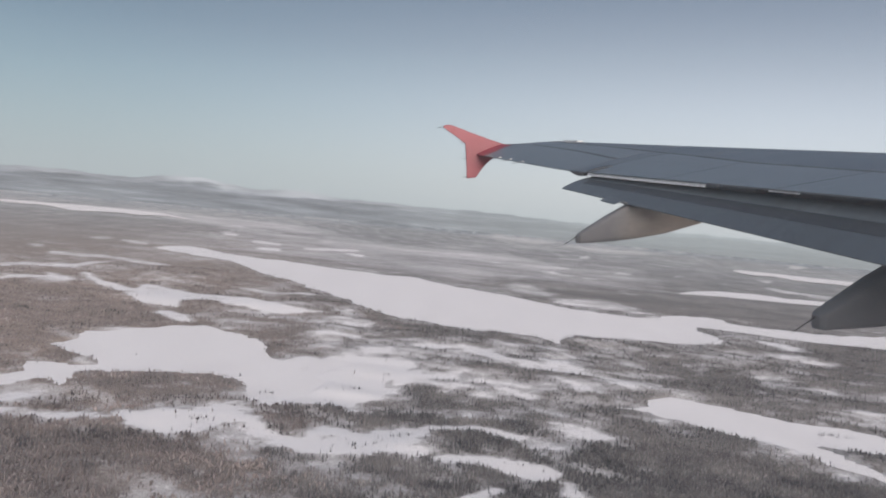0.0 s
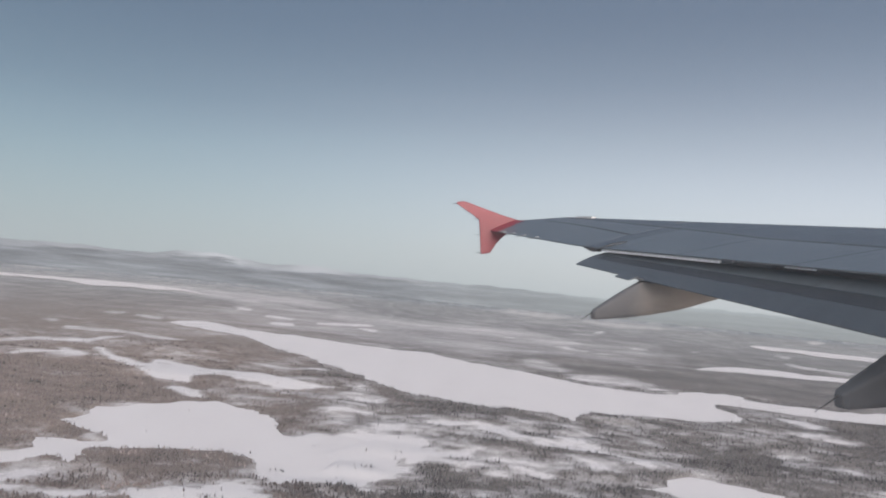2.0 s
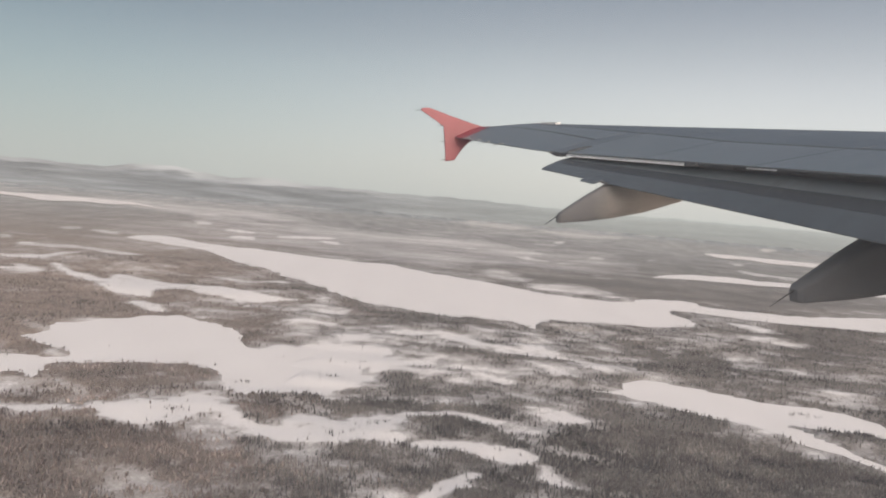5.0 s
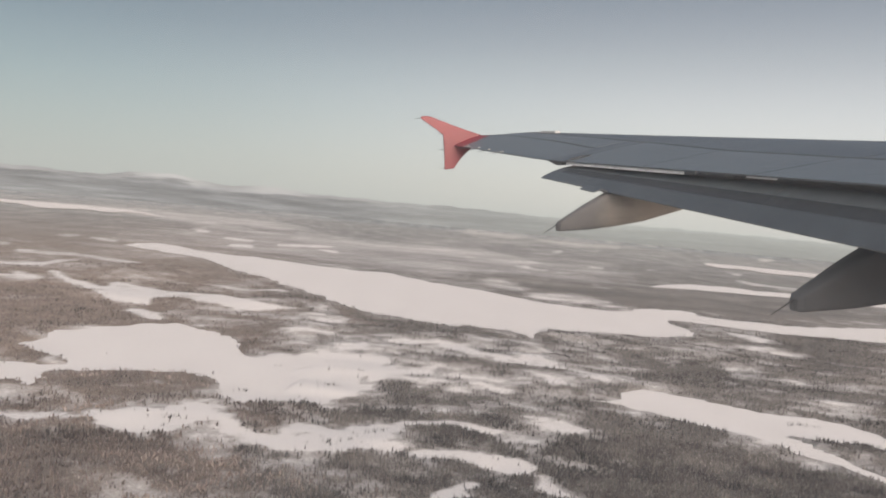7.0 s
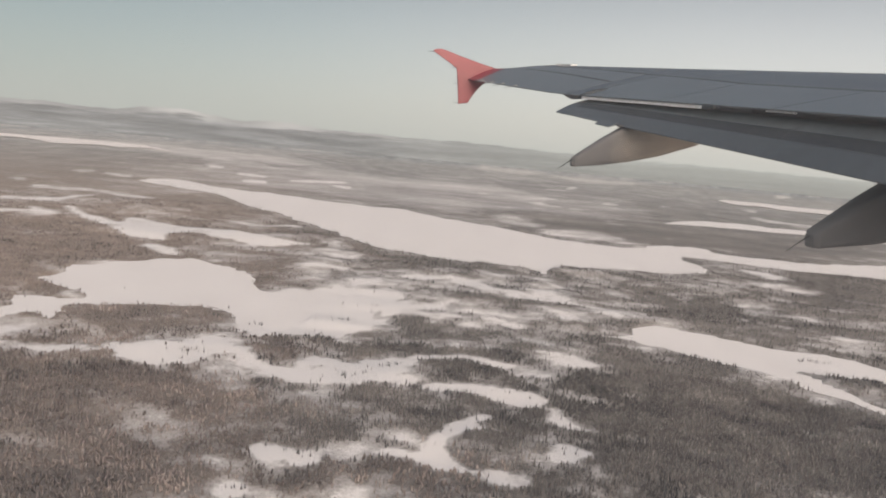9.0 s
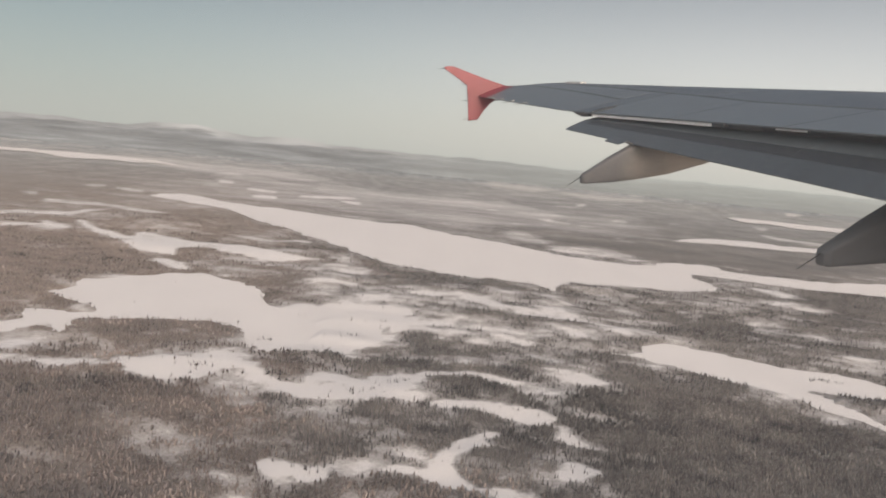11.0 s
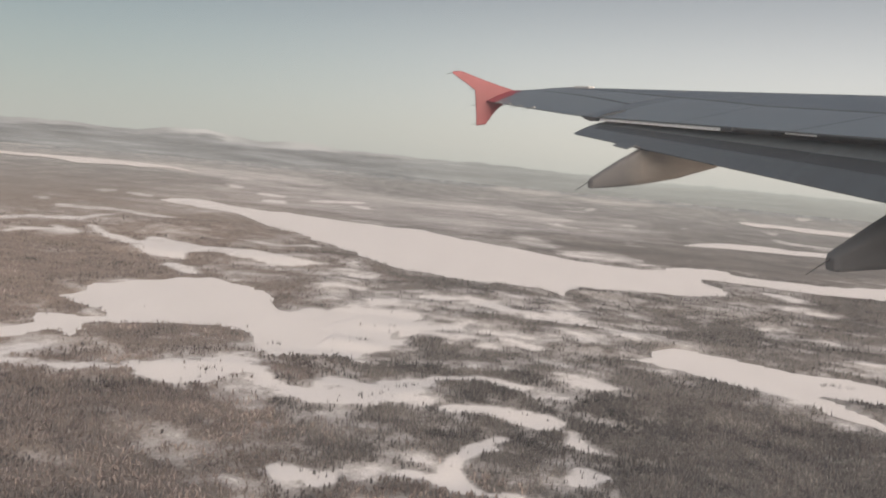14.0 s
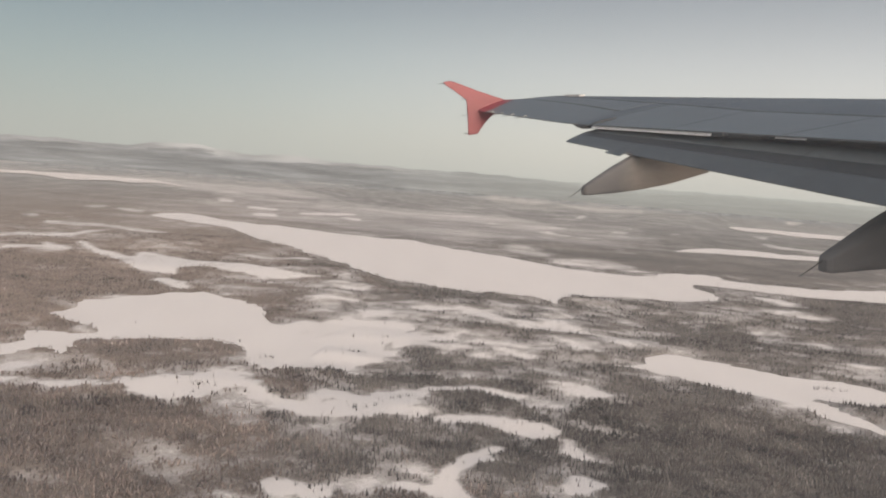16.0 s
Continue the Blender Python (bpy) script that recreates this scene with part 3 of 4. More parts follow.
field(0.95, [
    (49, 704), (71, 715), (92, 713), (105, 731), (116, 760), (135, 793), (163, 817), (182, 835), (188, 824), (167, 796), (190, 776), (169, 778),
    (147, 772), (131, 752), (122, 729), (126, 703), (137, 687), (162, 679), (186, 667), (192, 649), (155, 646), (139, 671), (120, 679), (105, 686),
    (93, 699), (75, 705)], 0.4)
field(0.95, [
    (-65, 713), (-52, 726), (-30, 718), (-18, 705), (-21, 693), (-38, 691), (-55, 696)], 0.4)
field(1.2, [
    (-23, 684), (-14, 704), (0, 697), (-1, 682), (-16, 675)], 0.4)
field(0.75, [
    (220, 710), (238, 744), (260, 757), (278, 730), (260, 716), (237, 700)], 0.4)
field(0.8, [
    (-79, 630), (-72, 646), (-59, 639), (-57, 620), (-77, 618)], 0.4)
field(0.4, [
    (409, 857), (440, 887), (447, 841), (427, 842)], 1)
field(0.3, [
    (386, 975), (436, 954), (441, 922), (388, 920)], 1)
field(0.35, [
    (347, 848), (376, 834), (368, 799), (347, 813)], 1)
field(0.35, [
    (517, 1470), (578, 1449), (529, 1406)], 1)
field(0.3, [
    (926, 1694), (994, 1668), (948, 1541), (879, 1531)], 1)
field(0.6, [
    (1218, 2181), (1299, 2174), (1272, 2034), (1202, 2035)], 0.9)
field(0.62, [
    (1116, 1982), (1212, 1939), (1309, 1891), (1211, 1861), (1143, 1902)], 0.9)
field(0.6, [
    (2001, 3604), (2068, 3528), (2129, 3438), (2213, 3385), (2152, 3314), (2067, 3379), (1997, 3450)], 0.3)
field(0.6, [
    (2089, 3827), (2139, 3790), (2104, 3752), (2063, 3759)], 0.2)
field(0.5, [
    (2441, 4172), (2511, 4138), (2493, 4116), (2433, 4126)], 0.2)
field(0.5, [
    (1294, 4350), (1354, 4366), (1326, 4291), (1284, 4278)], 0.2)
field(0.45, [
    (926, 3708), (990, 3720), (1016, 3660), (1068, 3647), (1042, 3600), (954, 3631)], 0.2)
field(0.35, [
    (1350, 3869), (1414, 3839), (1376, 3773), (1330, 3791)], 0.2)
field(0.4, [
    (1647, 3864), (1692, 3844), (1662, 3801), (1630, 3808)], 0.2)
field(-0.38, [
    (1404, 2260), (1510, 2223), (1593, 2163), (1637, 2143), (1362, 1770), (1239, 1810), (1237, 1897), (1335, 2094)], 1)
field(-0.45, [
    (449, 1177), (514, 1176), (567, 1109), (611, 1056), (641, 1003), (565, 901), (467, 812), (419, 841), (412, 961)], 1)
field(-0.25, [
    (811, 1397), (875, 1388), (817, 1273), (754, 1269)], 1)
field(-0.2, [
    (-630, 3100), (-428, 3023), (-249, 2704), (-320, 2536), (-467, 2577), (-593, 2667)], 1)
field(-0.22, [
    (-391, 1233), (-316, 1266), (-206, 1282), (-146, 1239), (-154, 1173), (-199, 1110), (-301, 1067), (-373, 1110)], 1)
field(-0.22, [
    (253, 1587), (325, 1527), (397, 1447), (457, 1288), (414, 1185), (361, 1301), (291, 1353), (248, 1473)], 1)
field(-0.28, [
    (-324, 942), (-306, 995), (-237, 964), (-180, 916), (-226, 875), (-291, 873)], 1)
field(-0.2, [
    (-90, 815), (-32, 834), (6, 765), (-15, 733), (-69, 740)], 1)
field(-0.3, [
    (145, 739), (187, 747), (220, 720), (199, 679), (164, 688), (140, 704)], 1)
field(-0.25, [
    (-12, 669), (59, 691), (108, 670), (145, 645), (-10, 625)], 1)
field(-0.25, [
    (-130, 1119), (-69, 1145), (-3, 1130), (103, 1109), (76, 1055), (-1, 1041), (-57, 993), (-105, 1036)], 1)
field(-0.2, [
    (109, 2074), (211, 2028), (326, 1903), (460, 1865), (432, 1687), (329, 1680), (214, 1773), (112, 1804)], 1)
field(-0.3, [
    (-659, 1578), (-585, 1546), (-461, 1448), (-399, 1341), (-501, 1326), (-554, 1217), (-699, 1490)], 1)
field(-0.3, [
    (-465, 970), (-368, 981), (-309, 890), (-171, 819), (-90, 737), (-69, 662), (-124, 614), (-285, 598)], 1)
field(-0.2, [
    (-1592, 3464), (-1418, 3968), (-1167, 3998), (-940, 3735), (-1057, 3141), (-1249, 2723)], 0.9)
field(-0.12, [
    (1045, 4482), (2177, 4349), (2838, 3960), (2808, 3904), (2040, 4053), (1350, 3869), (968, 3990)], 0.9)
field(-0.3, [
    (-1007, 2084), (-790, 2230), (-614, 2132), (-479, 1940), (-386, 1761), (-522, 1634), (-564, 1491), (-646, 1342)], 1)
field(-0.36, [
    (372, 1002), (512, 1029), (614, 986), (693, 900), (725, 813), (608, 672), (229, 636), (307, 791)], 1)
field(0.16, [
    (-78, 1972), (120, 1981), (319, 1859), (510, 1787), (533, 1417), (425, 1188), (290, 1123), (163, 1124), (74, 1202), (-12, 1544)], 1.0)
field(0.14, [
    (-649, 4476), (-82, 4229), (528, 4273), (1129, 4152), (1521, 3928), (1291, 3114), (849, 3071), (412, 3241), (-61, 3492), (-443, 3616),
    (-682, 3985)], 0.9)
field(-0.2, [
    (1521, 3928), (1956, 3879), (2552, 3529), (2023, 2610), (1564, 2462), (1344, 2623), (1112, 2774)], 0.9)
field(-0.5, [
    (725, 1076), (776, 1064), (822, 1041), (761, 958), (750, 1008), (746, 1053)], 0.4)
field(-0.08, [
    (756, 1777), (1016, 1837), (1202, 1798), (1317, 1709), (976, 1248), (848, 1247), (757, 1269), (675, 1359)], 1)
field(0.17, [
    (-89, 4440), (222, 4312), (681, 4248), (1092, 4006), (984, 3809), (549, 3939), (152, 3992), (-135, 4080)], 1.8)
field(-0.3, [
    (623, 3359), (919, 3339), (1271, 3255), (1364, 3003), (1185, 2740), (962, 2840), (745, 3020), (582, 3122)], 0.3)
field(-0.25, [
    (-1728, 4223), (-1385, 4260), (-988, 4372), (-612, 4237), (-905, 4018), (-1275, 3928), (-1589, 3885)], 0.3)
field(0.3, [
    (390, 976), (423, 992), (447, 972), (450, 928), (419, 923), (396, 941)], 1)
field(0.26, [
    (418, 866), (441, 874), (445, 844), (427, 817), (411, 829)], 1)
field(0.26, [
    (349, 852), (373, 861), (385, 832), (372, 808), (351, 822)], 1)
field(0.28, [
    (518, 790), (545, 790), (554, 763), (538, 743), (514, 751)], 1)
field(0.16, [
    (900, 1697), (969, 1671), (1026, 1565), (1159, 1552), (1044, 1339), (966, 1282), (882, 1300), (957, 1494), (839, 1436), (813, 1501)], 1)
field(0.2, [
    (578, 1042), (598, 1041), (593, 1006), (568, 999)], 1)
field(-0.3, [
    (772, 1653), (891, 1707), (813, 1501), (725, 1373), (682, 1423)], 1)
field(-0.25, [
    (342, 721), (390, 710), (374, 667), (309, 655)], 1)

# many small open bogs scattered over the far woods
_r = random.Random(12)
for _ in range(120):
    az, far = radians(_r.uniform(-26, 42)), _r.uniform(2500, 4450)
    long, deep, cx, cy = _r.uniform(12, 80), _r.uniform(6, 15), math.sin(az) * far, math.cos(az) * far
    ring = []
    for k in range(8):
        a, b = long * math.cos(k * math.pi / 4), deep * math.sin(k * math.pi / 4)
        ring.append((cx + a * math.cos(az) + b * math.sin(az), cy - a * math.sin(az) + b * math.cos(az)))
    field(_r.uniform(0.15, 0.42), ring, 0.3)

shores = mathutils.kdtree.KDTree(sum(len(p) for p, _, _ in OPEN))
_k = 0
for _poly, _, _ in OPEN:
    for _x, _y in _poly:
        shores.insert((_x, _y, 0), _k)
        _k += 1
shores.balance()


def relief(points):
    """Low moraine hummocks between the lakes, flat at the shores."""
    dry = np.ones(len(points), bool)
    for poly, _, _ in OPEN:
        dry &= ~inside(points, poly)
    h = np.zeros(len(points))
    for i, (x, y) in enumerate(points.tolist()):
        r = math.hypot(x, y)
        if not dry[i] or r < 420 or r > 4300:
            continue
        d = shores.find((x, y, 0))[1]
        lift = 9.0 * max(fbm(x + 0.3 * y, y * 1.25 + 40, 330.0, 3) + 0.25, 0) + 2.2 * max(fbm(x, y, 90.0, 2), -0.4)
        h[i] = lift * min(max((d - 8) / 130, 0), 1) * min((r - 420) / 200, 1) * min(max((4300 - r) / 1400, 0), 1)
    return h


disc_sheet()

# skyline of the far fells: degrees from +Y towards +X, and heights
FELL_AZIMUTHS = [-180, -60, -23, -21.4, -19.8, -18.1, -16.4, -14.7, -13.3, -11.8, -10, -8.4, -7.3, -5.3, -3.8, -2.6, -0.6, 2.7, 5.1, 8.8, 12.9, 16.9, 20.8, 24.6, 31.7, 40, 90, 180]
FELL_HEIGHTS = [325, 345, 340, 346, 349, 346, 334, 343, 366, 374, 371, 352, 338, 348, 356, 343, 332, 333, 326, 331, 323, 315, 308, 314, 310, 300, 310, 325]


def far_fells():
    """Glowing backdrop of fells along the whole horizon, haze in their colour, snow on their tops."""
    azimuths, rows, foot = np.arange(-180, 180.01, 0.25), 14, 4874.0
    low = float(terrain(np.array(foot), np.array(0.0))) - 14
    verts, faces, tops, share = [], [], [], []
    for az in azimuths:
        crest = float(np.interp(az, FELL_AZIMUTHS, FELL_HEIGHTS)) + 2.2 * math.sin(az * 2.3 + 1) + 1.4 * math.sin(az * 5.1) + 2.5 * fbm(az * 30, 0, 40.0, 4)
        cap = math.exp(-((az + 10.6) / 3.0) ** 2) + 0.85 * math.exp(-((az + 3.6) / 2.6) ** 2) + 0.5 * math.exp(-((az + 20) / 3.5) ** 2) + 0.45 * math.exp(-((az - 2.4) / 2.4) ** 2)
        a = radians(az)
        for k in range(rows):
            h = k / (rows - 1)
            far = foot + 14 * h
            verts.append((far * math.sin(a), far * math.cos(a), low + (crest - low) * h))
            tops.append(cap)
            share.append(h)
    for i in range(len(azimuths) - 1):
        for k in range(rows - 1):
            faces.append((i * rows + k, (i + 1) * rows + k, (i + 1) * rows + k + 1, i * rows + k + 1))
    me = bpy.data.meshes.new("far_fells")
    me.from_pydata(verts, [], faces)
    me.update()
    for name, values in (("snow_top", tops), ("height_share", share)):
        me.attributes.new(name, 'FLOAT', 'POINT').data.foreach_set("value", values)
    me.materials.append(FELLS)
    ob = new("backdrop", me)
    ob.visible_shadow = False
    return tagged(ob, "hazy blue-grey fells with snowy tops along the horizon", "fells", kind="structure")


far_fells()

# ---------------------------------------------------------------- the hull round the window
WING_AXES = Matrix(((0.99277, -0.00209, -0.12006, 0), (0.00199, 1.00000, -0.00096, 0), (0.12007, 0.00071, 0.99277, EYE_HEIGHT), (0, 0, 0, 1)))


def hull():
    """A plain tube of the airliner's width, with nose and tail, one window open to port."""
    axis_y, axis_z, radius, wall = 0.09 - 1.952, -0.30, 1.975, 0.03
    lo, hi = math.asin(0.08 / radius), math.asin(0.55 / radius)
    angles = [lo, hi] + [hi + (2 * math.pi - (hi - lo)) * k / 30 for k in range(1, 30)]
    xs = [-15.5, -12.0, -9.0, -6.0, -2.0, -0.17, 0.23, 2.0, 6.0, 10.0, 13.0, 14.5, 15.4]
    shrink = [0.08, 0.38, 0.70, 0.95, 1, 1, 1, 1, 1, 1, 0.90, 0.62, 0.12]
    bm = bmesh.new()
    skins = []
    for r in (radius, radius - wall):
        skins.append([[bm.verts.new((x, axis_y + r * k * math.cos(a), axis_z + r * k * math.sin(a) + (1 - k) * (0.7 if x < 0 else -0.4))) for a in angles] for x, k in zip(xs, shrink)])
    n = len(angles)
    for skin in skins:
        for i in range(len(xs) - 1):
            for j in range(n):
                if xs[i] == -0.17 and j == 0:
                    continue
                bm.faces.new((skin[i][j], skin[i][(j + 1) % n], skin[i + 1][(j + 1) % n], skin[i + 1][j]))
    i = xs.index(-0.17)
    rim = [(i, 0), (i, 1), (i + 1, 1), (i + 1, 0)]
    for (a, b), (c, d) in zip(rim, rim[1:] + rim[:1]):
        bm.faces.new((skins[0][a][b], skins[0][c][d], skins[1][c][d], skins[1][a][b]))
    ob = part("fuselage_wall", bm, HULL_GREY, None)
    ob.matrix_world = WING_AXES
    return tagged(ob, "plain grey airliner hull wall around the window", "hull", kind="structure")


hull()
GLASS = bpy.data.materials.new("dusty_window_glass")
GLASS.use_nodes = True
gn, gl = GLASS.node_tree.nodes, GLASS.node_tree.links
gn.clear()
g_out, g_mix, g_clear, g_dust = gn.new("ShaderNodeOutputMaterial"), gn.new("ShaderNodeMixShader"), gn.new("ShaderNodeBsdfTransparent"), gn.new("ShaderNodeBsdfTranslucent")
g_mix.inputs[0].default_value = 0.065
g_dust.inputs[0].default_value = (0.9, 0.87, 0.84, 1)
# uneven film of dust and wiped smears on the pane
g_co, g_no, g_rm = gn.new("ShaderNodeTexCoord"), gn.new("ShaderNodeTexNoise"), gn.new("ShaderNodeMapRange")
g_no.inputs["Scale"].default_value, g_no.inputs["Detail"].default_value = 22.0, 3.0
g_rm.inputs["From Min"].default_value, g_rm.inputs["From Max"].default_value = 0.3, 0.7
g_rm.inputs["To Min"].default_value, g_rm.inputs["To Max"].default_value = 0.05, 0.08
gl.new(g_co.outputs["Object"], g_no.inputs["Vector"])
gl.new(g_no.outputs[0], g_rm.inputs["Value"])
gl.new(g_rm.outputs[0], g_mix.inputs[0])
g_clear.inputs[0].default_value = (1, 1, 1, 1)
gl.new(g_clear.outputs[0], g_mix.inputs[1])
gl.new(g_dust.outputs[0], g_mix.inputs[2])
gl.new(g_mix.outputs[0], g_out.inputs[0])
pane_mesh = bmesh.new()
bmesh.ops.create_cube(pane_mesh, size=1.0)
for v in pane_mesh.verts:
    v.co = Vector((0.03 + v.co.x * 0.42, 0.068 + v.co.y * 0.006 - 0.03 * v.co.z, 0.02 + v.co.z * 0.50))
pane = part("window_1", pane_mesh, GLASS, None, smooth=False)
pane.matrix_world = WING_AXES
pane.visible_shadow = False
tagged(pane, "dusty clear cabin window pane set in the hull", "window", kind="structure")

# ---------------------------------------------------------------- the wing
# Aircraft axes: x ahead, y to port, z up, from the window; the aeroplane climbs and leans a little.
wing = new("aeroplane_wing")
wing.matrix_world = WING_AXES
tagged(wing, "grey airliner wing with lowered flaps and red tip fence", "wing")


def lead_x(y):
    x = 11.42 - 0.51 * y
    if y > 14.55:
        t = (y - 14.55) / 0.85
        x -= 0.62 * t * t
    return x


def trail_x(y):
    return 5.97 - 0.224 * max(y, 5.2)


def trail_z(y):
    return 0.462 + (0.1335 if y > 11.3 else 0.093) * (y - 11.3) + 0.018 * float(smooth_step(12.0, 11.2, y))


def lead_z(y):
    z = 0.547 + 0.1257 * (y - 9.38)
    z += 0.0135 * max(14.2 - y, 0) - 0.10 * float(smooth_step(14.5, 15.5, y))
    return z - 0.012 * (lead_x(y) - trail_x(y))


def upper(y, s, lift=0.0):
    """Point of the upper skin at span y; s runs from the trailing (0) to the leading edge (1)."""
    c = lead_x(y) - trail_x(y)
    x = trail_x(y) + c * s
    z = trail_z(y) + (lead_z(y) - trail_z(y)) * s + 0.028 * c * math.sin(math.pi * s ** 1.15) + lift
    if s > 0.93:
        z -= 0.05 * c * ((s - 0.93) / 0.07) ** 2 * 0.5
    return (x, y, z)


def lower(y, s):
    c = lead_x(y) - trail_x(y)
    x, _, z = upper(y, s)
    if y > 11.4:
        d = 0.012 * (1 - 0.8 * float(smooth_step(13.8, 15.0, y))) + 0.07 * (1 - 0.93 * float(smooth_step(14.2, 15.2, y))) * c * math.sin(math.pi * min(s, 1.0) ** 1.1) ** 1.6
    elif s < 0.235:
        d = 0.015 + 0.05 * s
    else:
        d = 0.03 + 0.11 * c * math.sin(math.pi * min(0.25 + 0.75 * (s - 0.235) / 0.765, 1.0)) ** 0.7
    return (x, y, z - d * (1.0 if s < 0.999 else 0.5))


S_STEPS = [0, 0.03, 0.08, 0.14, 0.20, 0.23, 0.24, 0.30, 0.40, 0.5, 0.6, 0.7, 0.8, 0.88, 0.93, 0.96, 0.985, 1.0]


def wing_ring(y):
    return [upper(y, s) for s in S_STEPS] + [lower(y, s) for s in reversed(S_STEPS)]


SPAN = [0.02, 2.0, 3.5, 5.2, 6.5, 8.0, 9.5, 10.5, 11.2, 11.39, 11.41, 12.0, 13.0, 14.0, 14.55, 14.8, 15.0, 15.2, 15.35]
part("wing_box", loft([wing_ring(y) for y in SPAN]), WING_GREY, wing)


def track(points):
    """A line over the skin through points of (span, share of the chord)."""
    ys, ss = [p[0] for p in points], [p[1] for p in points]
    return lambda y: float(np.interp(y, ys, ss))


front_seam = track([(0.5, 0.26), (5.0, 0.28), (7.55, 0.33), (9.3, 0.39), (12.1, 0.65), (14.2, 0.86), (15.0, 0.94)])
aileron_seam = track([(11.0, 0.30), (11.7, 0.345), (15.1, 0.68)])


def skin_panel(name, y0, y1, s0, s1, mat, label="", lift=0.0034, parent=None, ny=10, ns=5, deep=0.003):
    """A panel that follows the upper skin, with its own edges; s0 and s1 are shares of the chord or lines."""
    low = s0 if callable(s0) else (lambda y: s0)
    high = s1 if callable(s1) else (lambda y: s1)
    rings = []
    for i in range(ny + 1):
        y = y0 + (y1 - y0) * i / ny
        shares = [low(y) + (high(y) - low(y)) * j / ns for j in range(ns + 1)]
        rings.append([upper(y, s, lift) for s in shares] + [upper(y, s, lift - deep) for s in reversed(shares)])
    return part(name, loft(rings), mat, parent or wing, label)


# leading edge slats, one after another
for a, b in ((0.6, 3.4), (3.45, 6.3), (6.35, 9.2), (9.25, 11.9), (11.95, 14.5)):
    skin_panel("slat", a, b, lambda y: max(0.80, front_seam(y) + 0.03), 0.975, SLAT_METAL, "darker worn metal slat")
# fixed skin between slats and spoilers
for a, b in ((0.6, 4.0), (4.02, 7.4), (7.42, 10.4), (10.42, 13.2)):
    skin_panel("skin_panel", a, b, lambda y: front_seam(y) + 0.012, 0.785, SLAT_METAL)
# spoilers in front of the flap
for a, b in ((1.0, 3.3), (3.33, 5.6), (5.63, 7.5), (7.53, 9.35), (9.38, 11.2)):
    skin_panel("spoiler", a, b, 0.0, lambda y: front_seam(y) - 0.012, PANEL_GREY, "light grey spoiler panel")
for y in (3.315, 5.615, 7.515, 9.365, 11.215):
    skin_panel("seam", y - 0.014, y + 0.014, 0.01, lambda y: front_seam(y) - 0.012, JOINT_AND_SHADE, "dark sealed panel joint", lift=0.0028, ny=1, ns=8, deep=0.0015)
skin_panel("hinge_panel", 11.23, 11.62, 0.02, lambda y: front_seam(y) - 0.02, SLAT_METAL, "darker grey joint panel")
skin_panel("aileron", 11.65, 14.95, 0.0, lambda y: aileron_seam(y) - 0.014, PANEL_GREY, "light grey aileron")
skin_panel("shroud_panel", 11.65, 14.95, lambda y: aileron_seam(y) + 0.014, lambda y: front_seam(y) - 0.016, PANEL_GREY)
# dark sealed joints between the panels
skin_panel("seam", 0.6, 14.9, lambda y: front_seam(y) - 0.013, lambda y: front_seam(y) + 0.013, JOINT_AND_SHADE, "dark sealed panel joint", lift=0.0028, ny=40, ns=1, deep=0.0015)
skin_panel("seam", 11.65, 14.9, lambda y: aileron_seam(y) - 0.013, lambda y: aileron_seam(y) + 0.013, JOINT_AND_SHADE, "dark sealed panel joint", lift=0.0028, ny=20, ns=1, deep=0.0015)
skin_panel("slat_end", 13.95, 14.3, 0.90, 0.975, CAP_WHITE, "white slat end cap", lift=0.032, deep=0.03)


# the tip's skin is painted like the fence
skin_panel("tip_cap", 14.96, 15.34, 0.0, lambda y: min(max((y - 14.95) / 0.26, 0.02), 1) * 0.97, FENCE_RED, "red painted tip cap", lift=0.004, ny=4)

# the lowered flap: its own aerofoil behind and below the shroud
def flap_trail(y):
    return (3.128 + 0.224 * (11.25 - max(y, 5.2)), 0.247 + 0.1415 * (y - 11.25))


def flap_nose(y):
    return (trail_x(y) + 0.25, trail_z(y) - 0.055)


def flap_upper(y, s, lift=0.0):
    (tx, tz), (nx, nz) = flap_trail(y), flap_nose(y)
    c = nx - tx
    bow = 0.055 * c * math.sin(math.pi * s ** 0.9) - (0.10 * c * max(s - 0.88, 0) ** 2 / 0.0144)
    return (tx + c * s, y, tz + (nz - tz) * s + bow + lift)


def flap_ring(y):
    steps = [0, 0.1, 0.25, 0.4, 0.55, 0.7, 0.82, 0.9, 0.96, 1.0]
    up = [flap_upper(y, s) for s in steps]
    low = []
    for s in reversed(steps):
        x, _, z = flap_upper(y, s)
        c = flap_nose(y)[0] - flap_trail(y)[0]
        low.append((x, y, z - 0.012 - 0.12 * c * math.sin(math.pi * min(s, 0.97)) ** 0.7))
    return up + low


flap = part("flap", loft([flap_ring(0.6 + (11.25 - 0.6) * i / 24) for i in range(25)]), FLAP_GREY, wing, "lowered grey trailing edge flap")


def flap_strip(name, y0, y1, s0, s1, mat, label="", lift=0.004, ny=8, ns=3):
    rings = []
    for i in range(ny + 1):
        y = y0 + (y1 - y0) * i / ny
        up = [flap_upper(y, s0 + (s1 - s0) * j / ns, lift) for j in range(ns + 1)]
        rings.append(up + [(x, yy, z - 0.008) for x, yy, z in reversed(up)])
    return part(name, loft(rings), mat, flap, label)


